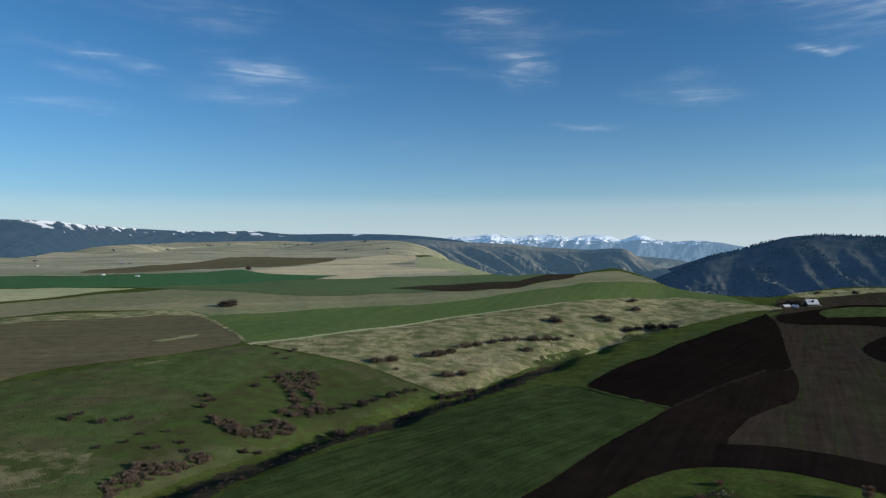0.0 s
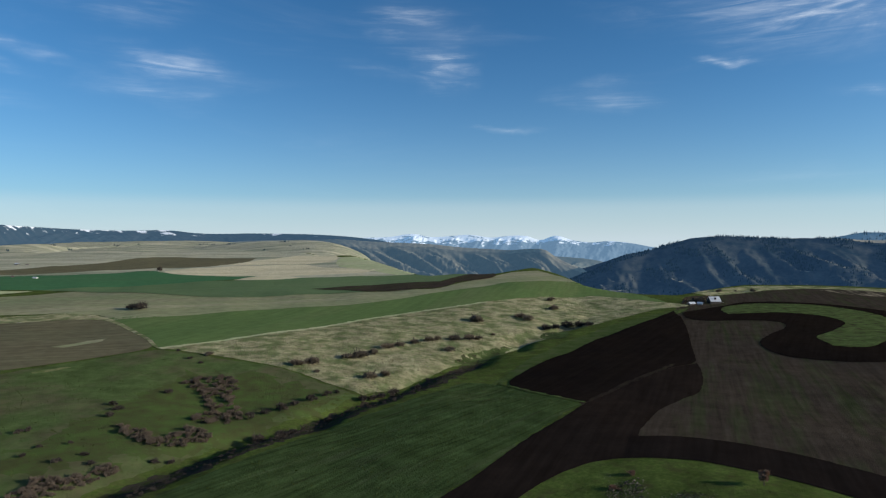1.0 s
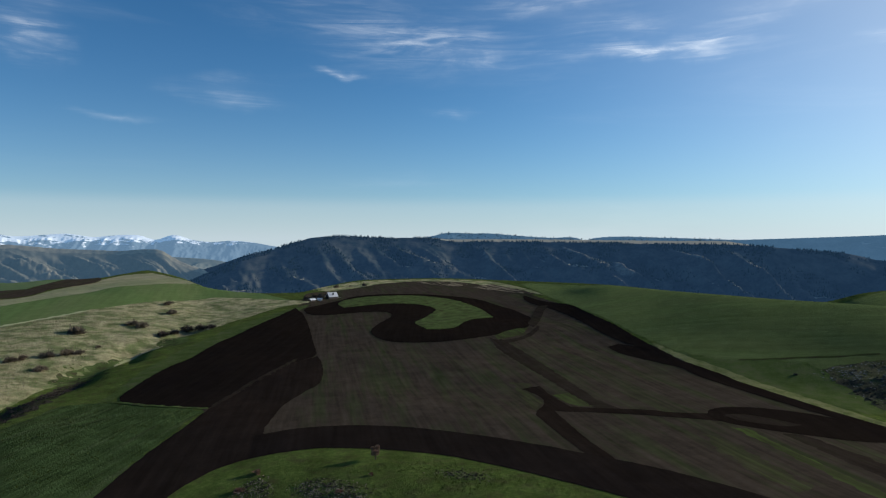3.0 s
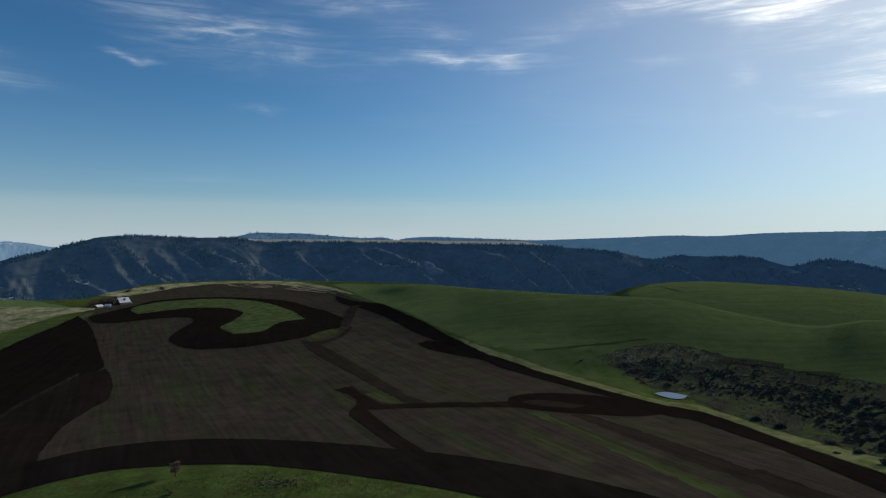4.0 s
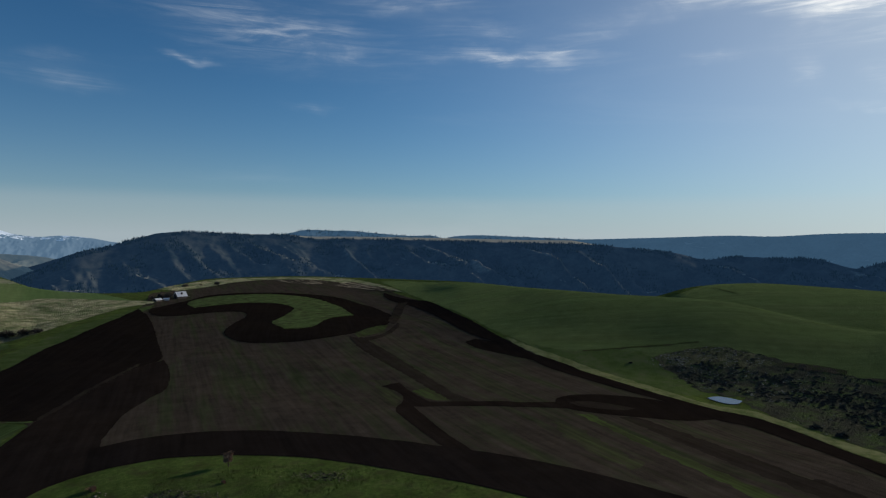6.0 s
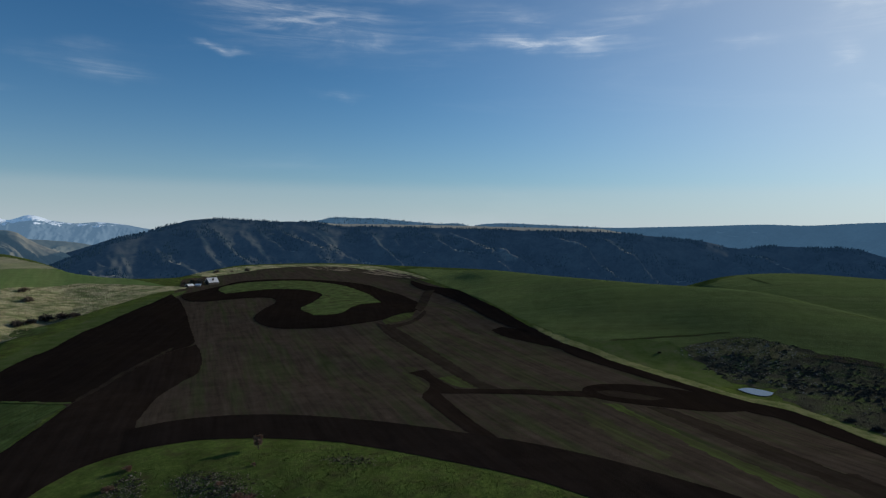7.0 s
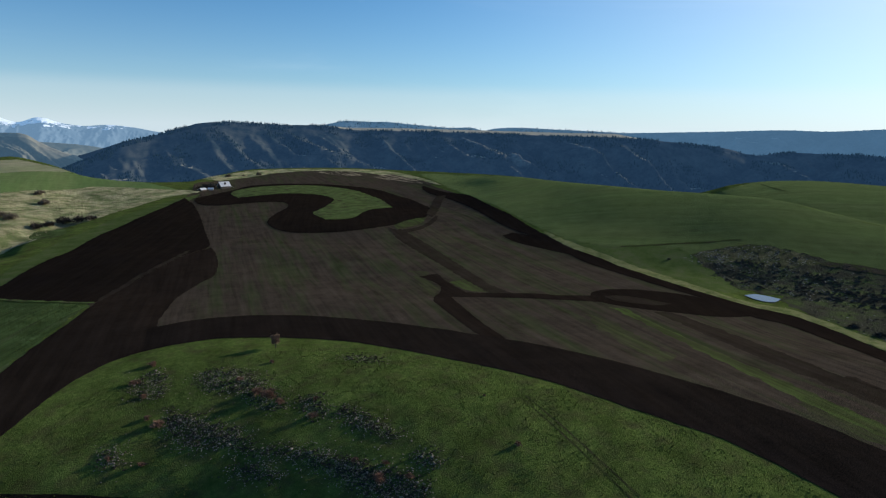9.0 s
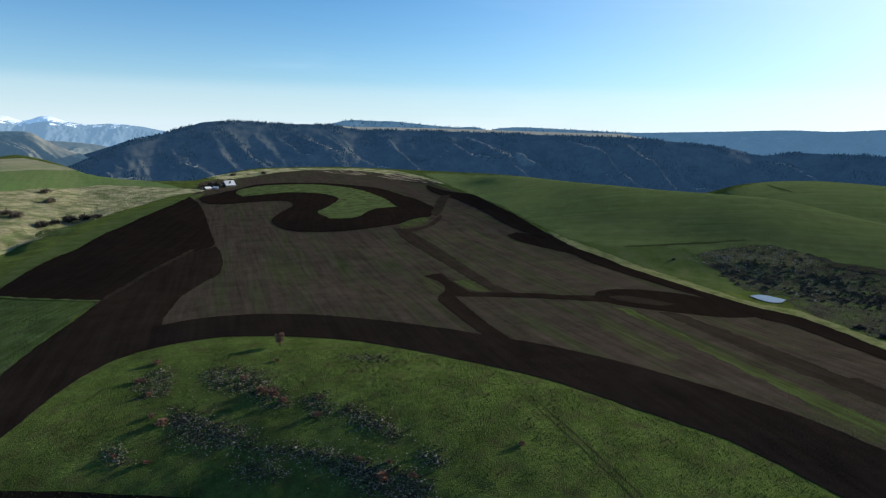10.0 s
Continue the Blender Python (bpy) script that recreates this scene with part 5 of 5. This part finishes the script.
# ---- stones and tufts ----
def stone_shape(rng, squash=0.65):
    """A weathered block: a cut-down, jittered ball."""
    bm = bmesh.new()
    bmesh.ops.create_icosphere(bm, subdivisions=1, radius=0.5)
    for v in bm.verts:
        v.co *= rng.uniform(0.78, 1.18)
        v.co.z *= squash
    points, faces = [v.co.copy() for v in bm.verts], [[v.index for v in f.verts] for f in bm.faces]
    bm.free()
    return np.array(points), faces


def scattered(name, spots, shapes, mat, label, category, rng, sink=0.25):
    """Many small pieces as one mesh; each spot is x, y and size."""
    points, faces, base = [], [], 0
    spots = np.array(spots)
    heights = land(spots[:, 0], spots[:, 1])
    for (x, y, size), z in zip(spots, heights):
        p, f = shapes[rng.randint(len(shapes))]
        a = rng.uniform(0, 2 * math.pi)
        c, s = math.cos(a), math.sin(a)
        q = p * size
        points.append(np.column_stack([x + c * q[:, 0] - s * q[:, 1], y + s * q[:, 0] + c * q[:, 1], z + q[:, 2] + size * (0.32 - sink)]))
        faces += [[i + base for i in face] for face in f]
        base += len(p)
    ob = mesh_object(name, np.concatenate(points).tolist(), faces, mat, False)
    return tagged(ob, label, category, kind="stuff")


rng = np.random.RandomState(23)
SHAPES = [stone_shape(rng) for _ in range(8)]
CLUSTERS = ((STONES_A, 1700), (STONES_B, 600), (STONES_C, 1700), (STONES_D, 2700), (STONES_E, 380), (STONES_F, 700), (STONES_G, 240), (STONES_H, 240),
            (STONES_I, 420), (STONES_J, 260))
spots, weeds = [], []
for outline, count in CLUSTERS:
    spread = rng.normal(size=(count, 2)) * rng.uniform(0.6, 2.6, (count, 1))
    spots += [(x + u, y + v, 0.10 + 0.32 * rng.uniform() ** 2.4) for (x, y), (u, v) in zip(fill(rounded(outline, 2), count, rng), spread)]
    weeds += [(x + rng.normal() * 1.2, y + rng.normal() * 1.2, rng.uniform(0.25, 0.8)) for x, y in fill(rounded(outline, 2), count // 3, rng)]
scattered("stones", spots, SHAPES, STONE, "scattered brown basalt stones among grass on the knoll", "stones", rng)
brush = []
for i in range(4):
    p, f = twiggy(680 + i, 120, 0.8, 0.045)
    brush.append((np.array(p) - (0, 0, 0.3), f))
scattered("dead_brush", weeds, brush, DARK_TWIG, "low dark dead brush among the knoll's stones", "brush", rng, 0.05)
def clumped(spots, size, seed, over=-0.15):
    """Only those spots where the growth is thick."""
    spots = np.array(spots)
    spots = spots[np.hypot(spots[:, 0] - POND_AT[0], spots[:, 1] - POND_AT[1]) > 15]
    return spots[waves(spots[:, 0], spots[:, 1], size, seed) + 0.5 * waves(spots[:, 0], spots[:, 1], size / 3, seed + 1) > over]


scattered("creek_brush", clumped([(x, y, rng.uniform(0.6, 2.0)) for x, y in fill(CREEK_BANK_A, 620, rng)], 30, 61), brush, DARK_TWIG,
          "low tangled dark brush along the creek bed", "brush", rng, 0.05)
thicket = []
for i in range(4):
    p, f = twiggy(720 + i, 420, 0.75, 0.022)
    thicket.append((np.array(p) - (0, 0, 0.3), f))
for outline, count, low, high in ((DENSE_SCRUB_A, 260, 1.4, 2.8), (DENSE_SCRUB_B, 300, 1.4, 3.0), (DENSE_SCRUB_C, 260, 1.2, 2.4)):
    scattered("thicket", clumped([(x, y, rng.uniform(low, high)) for x, y in fill(outline, count, rng, 0.9)], 13, 88, -0.55), thicket, SCRUB_TWIG,
              "dense dark leafless thicket in the rocky hollow", "scrub", rng, 0.05)
scattered("scrub", clumped([(x, y, rng.uniform(0.8, 2.0)) for x, y in fill(GREY_SCRUB, 420, rng, 0.8)] + [(x, y, rng.uniform(0.7, 1.8)) for x, y in fill(SCRUB_HIGH, 380, rng, 0.8)]
          + [(x, y, rng.uniform(0.5, 1.5)) for x, y in fill(HOLLOW, 420, rng, 0.9)], 16, 64, -0.35),
          thicket, SCRUB_TWIG, "low grey-brown leafless scrub in the rocky hollow", "scrub", rng, 0.05)
spots = []
for outline, count in ((STONES_HIGH, 1500), (STONES_LOW, 500), (GREY_SCRUB, 900), (HOLLOW, 900)):
    spots += [(x, y, 0.25 + 0.85 * rng.uniform() ** 2.4) for x, y in fill(outline, count, rng)]
scattered("stones", clumped(spots, 14, 73, -0.2), SHAPES, PALE_STONE, "pale lichened stones strewn over the scrubby hollow", "stones", rng)
scattered("stones", [(x, y, 0.25 + 0.8 * rng.uniform() ** 2.5) for x, y in fill(HILLSIDE, 1500, rng)], SHAPES, PALE_STONE, "pale stones on the tan hillside", "stones", rng)
boulder_spots = []
for outline, count in ((STONES_A, 9), (STONES_C, 10), (STONES_D, 14), (STONES_B, 4), (STONES_F, 4), (STONES_G, 3), (STONES_H, 3)):
    boulder_spots += fill(outline, count, rng, 2.0)
BOULDERS = []
for i in range(4):
    p, f = stone_shape(rng, 0.75)
    BOULDERS.append(mesh_of("boulder", p.tolist(), f, STONE))
for x, y in boulder_spots:
    ob = new("boulder", BOULDERS[rng.randint(4)])
    size = rng.uniform(0.45, 0.8)
    ob.matrix_world = pose(x, y, on_land(x, y) + 0.12 * size, rng.uniform(-15, 15), rng.uniform(-15, 15), rng.uniform(0, 360)) @ Matrix.Diagonal((size, size, size, 1))
    tagged(ob, "weathered grey basalt boulder among stones", "boulder", "boulders on the knoll")


def tuft_shape(rng):
    points, faces = [], []
    for i in range(7):
        a = rng.uniform(0, 2 * math.pi)
        c, s = math.cos(a), math.sin(a)
        w, out, up = rng.uniform(0.08, 0.16), rng.uniform(0.2, 0.5), rng.uniform(0.35, 0.6)
        k = len(points)
        points += [(0.12 * c - w * s, 0.12 * s + w * c, -0.3), (0.12 * c + w * s, 0.12 * s - w * c, -0.3), (out * c, out * s, up - 0.3)]
        faces.append((k, k + 1, k + 2))
    return np.array(points), faces


TUFTS = [tuft_shape(rng) for _ in range(6)]
count, spots = 30000, []
bearing, distance = np.radians(rng.uniform(8, 98, count)), np.sqrt(rng.uniform(60 ** 2, 185 ** 2, count))
x, y = distance * np.sin(bearing), distance * np.cos(bearing)
knoll = np.array(KNOLL_EDGE + [(28, 145), (20, 60), (60, -10)], float)
keep = within(x, y, knoll) & (waves(x, y, 22, 91) + 0.8 * waves(x, y, 6, 92) > -0.35)
scattered("grass_tufts", [(u, v, s) for u, v, s in zip(x[keep], y[keep], rng.uniform(0.16, 0.55, count)[keep])], TUFTS, TUFT,
          "rank grass tufts over the green knoll", "grass", rng, 0.0)
scattered("straw_tufts", [(x, y, rng.uniform(0.5, 1.5)) for x, y in fill(HILLSIDE, 9000, rng)], TUFTS, STRAW_TUFT, "straw-coloured grass tufts on the dry hillside", "grass", rng, 0.0)
scattered("straw_tufts", [(x, y, rng.uniform(0.3, 0.8)) for x, y in fill(VERGE, 500, rng)], TUFTS, STRAW_TUFT, "straw-coloured grass tufts on the field verge", "grass", rng, 0.0)


for outline, count in ((CREEK_SLOPE, 2600), (LEFT_SLOPE, 3000)):
    scattered("grass_tufts", clumped([(x, y, rng.uniform(0.3, 0.95)) for x, y in fill(outline, count, rng)], 24, 67), TUFTS, TUFT, "rank grass tufts on the green creek slope", "grass", rng, 0.0)
scattered("stones", clumped([(x, y, 0.4 + 1.3 * rng.uniform() ** 2) for x, y in fill(LEFT_VERGE, 320, rng)], 30, 70, 0.2), SHAPES, PALE_STONE, "pale field stones heaped along the brown field", "stones", rng)


# ---- conifers on the canyon side ----
def conifer_shape():
    points, faces = [], []
    for low, high, radius in ((0.08, 0.6, 0.26), (0.38, 1.0, 0.19)):
        base = len(points)
        points += [(radius * math.cos(w * math.pi / 3), radius * math.sin(w * math.pi / 3), low) for w in range(6)] + [(0, 0, high)]
        faces += [(base + w, base + (w + 1) % 6, base + 6) for w in range(6)]
    return np.array(points), faces


def forest(slope, bare, count, seed, low, high, label, clump=260, gate=0.25, crest_gate=-0.3):
    """Conifers strewn over a range where its woods are thick, along its crest and below it."""
    rng = np.random.RandomState(seed)
    shape, shape_faces = conifer_shape()
    levels, columns = slope.shape[:2]
    v = 4 + (rng.uniform(0, 1, count * 20) ** 1.3 * (levels - 24)).astype(int)
    column = rng.randint(columns, size=len(v))
    p = slope[v, column]
    dense = waves(p[:, 0], p[:, 1] + 2 * p[:, 2], clump, seed + 1) + 0.5 * waves(p[:, 0], p[:, 1], clump * 0.35, seed + 2)
    p = p[(bare[v, column] <= 0.35) & (dense > np.where(v < 8, crest_gate, gate))][:count]
    p = p + np.column_stack([rng.uniform(-6, 6, (len(p), 2)), np.full(len(p), -0.8)])
    points = (shape[None] * rng.uniform(low, high, len(p))[:, None, None] + p[:, None]).reshape(-1, 3)
    faces = (np.array(shape_faces)[None] + len(shape) * np.arange(len(p))[:, None, None]).reshape(-1, 3)
    ob = mesh_object("conifer_forest", points.tolist(), faces.tolist(), NEEDLES, False)
    return tagged(ob, label, "trees", kind="stuff")


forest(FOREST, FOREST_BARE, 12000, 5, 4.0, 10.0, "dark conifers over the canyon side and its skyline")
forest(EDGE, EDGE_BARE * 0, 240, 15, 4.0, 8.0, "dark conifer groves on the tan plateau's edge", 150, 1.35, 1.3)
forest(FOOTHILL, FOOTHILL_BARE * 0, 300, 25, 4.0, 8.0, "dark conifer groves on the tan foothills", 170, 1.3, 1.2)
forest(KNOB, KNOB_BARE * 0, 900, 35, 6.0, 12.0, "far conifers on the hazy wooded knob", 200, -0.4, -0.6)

# ---- the farm and far houses ----
def slab(points, thick):
    """A flat four-cornered board of that thickness, along its normal."""
    a, b, c, d = (Vector(p) for p in points)
    n = (b - a).cross(d - a).normalized() * thick
    p = [a, b, c, d, a - n, b - n, c - n, d - n]
    return p, [(0, 1, 2, 3), (7, 6, 5, 4), (0, 4, 5, 1), (1, 5, 6, 2), (2, 6, 7, 3), (3, 7, 4, 0)]


def gabled(name, x, y, turn, length, width, eave, top, wall_mat, roof_mat, label, category, door=0.0, loft=False, lean=0.0):
    """A gabled building along its own x axis: walls, gable ends, two roof slopes, and what else it has."""
    root = new(name)
    root.matrix_world = pose(x, y, on_land(x, y, 0.15), 0, 0, turn)
    a, b = length / 2, width / 2
    for s in (-1, 1):
        p, f = slab([(-a * s, -b * s, 0), (a * s, -b * s, 0), (a * s, -b * s, eave), (-a * s, -b * s, eave)], 0.2)
        part("side_wall", mesh_of("side_wall", p, f, wall_mat), root)
        p = [(a * s, -b, 0), (a * s, b, 0), (a * s, b, eave), (a * s, 0, top), (a * s, -b, eave)]
        p += [(u - 0.2 * s, v, w) for u, v, w in p]
        f = [(0, 1, 2, 3, 4), (9, 8, 7, 6, 5)] + [(i, i + 5, (i + 1) % 5 + 5, (i + 1) % 5) for i in range(5)]
        part("gable_wall", mesh_of("gable_wall", p, f, wall_mat), root)
        over, reach = 0.5, 0.6
        drop_ = (top - eave) / b * reach
        p, f = slab([(-(a + over) * s, -(b + reach) * s, eave - drop_ + 0.15), ((a + over) * s, -(b + reach) * s, eave - drop_ + 0.15),
                     ((a + over) * s, 0, top + 0.15), (-(a + over) * s, 0, top + 0.15)], 0.12)
        part("roof", mesh_of("roof", p, f, roof_mat), root)
        if door:
            p, f = slab([(a * s + 0.05 * s, -door / 2 * s, 0.1), (a * s + 0.05 * s, door / 2 * s, 0.1), (a * s + 0.05 * s, door / 2 * s, eave * 0.85), (a * s + 0.05 * s, -door / 2 * s, eave * 0.85)], 0.08)
            part("door", mesh_of("door", p, f, INSIDE_SHADE), root, "near-black board for a shaded open doorway")
    if loft:
        # no hole is cut: a near-black slab stands for the opening's shade
        z0, z1 = eave + (top - eave) * 0.35, eave + (top - eave) * 0.85
        y0 = -b * (1 - 0.35) - 0.35
        p, f = slab([(-0.9, y0, z0), (0.9, y0, z0), (0.9, y0, z1), (-0.9, y0, z1)], 0.5)
        part("loft_opening", mesh_of("loft_opening", p, f, INSIDE_SHADE), root, "near-black board for the shaded loft opening")
    if lean:
        p, f = slab([(a, -b, eave * 0.62), (a + lean, -b, eave * 0.4), (a + lean, b * 0.7, eave * 0.4), (a, b * 0.7, eave * 0.62)], 0.12)
        part("lean_to_roof", mesh_of("lean_to_roof", p, f, roof_mat), root)
        for py in (-b + 0.2, b * 0.6):
            points, faces = [], []
            tube(points, faces, (a + lean - 0.3, py, -0.3), (a + lean - 0.3, py, eave * 0.42), 0.1, 0.1)
            part("post", mesh_of("post", points, faces, BARK), root)
    return tagged(root, label, category)


gabled("barn", 344, 593, -2, 10, 8, 2.8, 6.8, BOARDS, ROOFING, "weathered board barn with a pale metal roof", "barn", 3.0, True, 3.5)
gabled("shed", 315, 583, 18, 7, 4, 1.7, 2.9, BOARDS, ROOFING, "low pale farm shed beside the barn", "shed")
gabled("shed", 325, 585, -35, 4.5, 3.2, 1.6, 2.6, PALE_PAINT, ROOFING, "small pale farm shed beside the barn", "shed")
for i, (x, y, size) in enumerate(FAR_HOUSES):
    gabled("house", x, y, 20 + 47 * i, size * 0.55, size * 0.34, size * 0.14, size * 0.25, PALE_PAINT if i % 3 else BOARDS, ROOFING if i % 2 else BOARDS, "small pale farm building on the far plain", "house")
rng = np.random.RandomState(9)
FARM_TREES = [bush_kind("tree", TWIG, 700 + 10 * i, "leafless brown tree by the farm buildings", "tree", 640, 1.0) for i in range(2)]
plant(FARM_TREES, [(333, 598, 6.5), (329, 603, 6), (337, 603, 7), (317, 596, 5), (311, 590, 3.5)], rng, "trees round the farm")
drop_kinds(FARM_TREES)


# ---- the pond ----
def pond_water():
    mat, n, l, shader = material("still_pond_water", 0.06, 0.5)
    shader.inputs["Base Color"].default_value = (0.045, 0.048, 0.045, 1)
    bumped(n, l, shader, grain(n, l, place(n, l), 1.2, 3), 0.05, 0.05)
    p = rounded(POND, 2)
    level = POND_AT[2] + 0.4
    n_ = len(p)
    centre = p.mean(0)
    p = centre + 0.86 * (p - centre)
    points = [(*centre, level)] + [(*q, level) for q in p] + [(*(centre + 1.02 * (q - centre)), level - 1.2) for q in p]
    faces = [(0, 1 + i, 1 + (i + 1) % n_) for i in range(n_)] + [(1 + i, 1 + n_ + i, 1 + n_ + (i + 1) % n_, 1 + (i + 1) % n_) for i in range(n_)]
    return tagged(mesh_object("pond", points, faces, mat, False), "small still pond reflecting the pale sky", "pond", kind="structure")


pond_water()
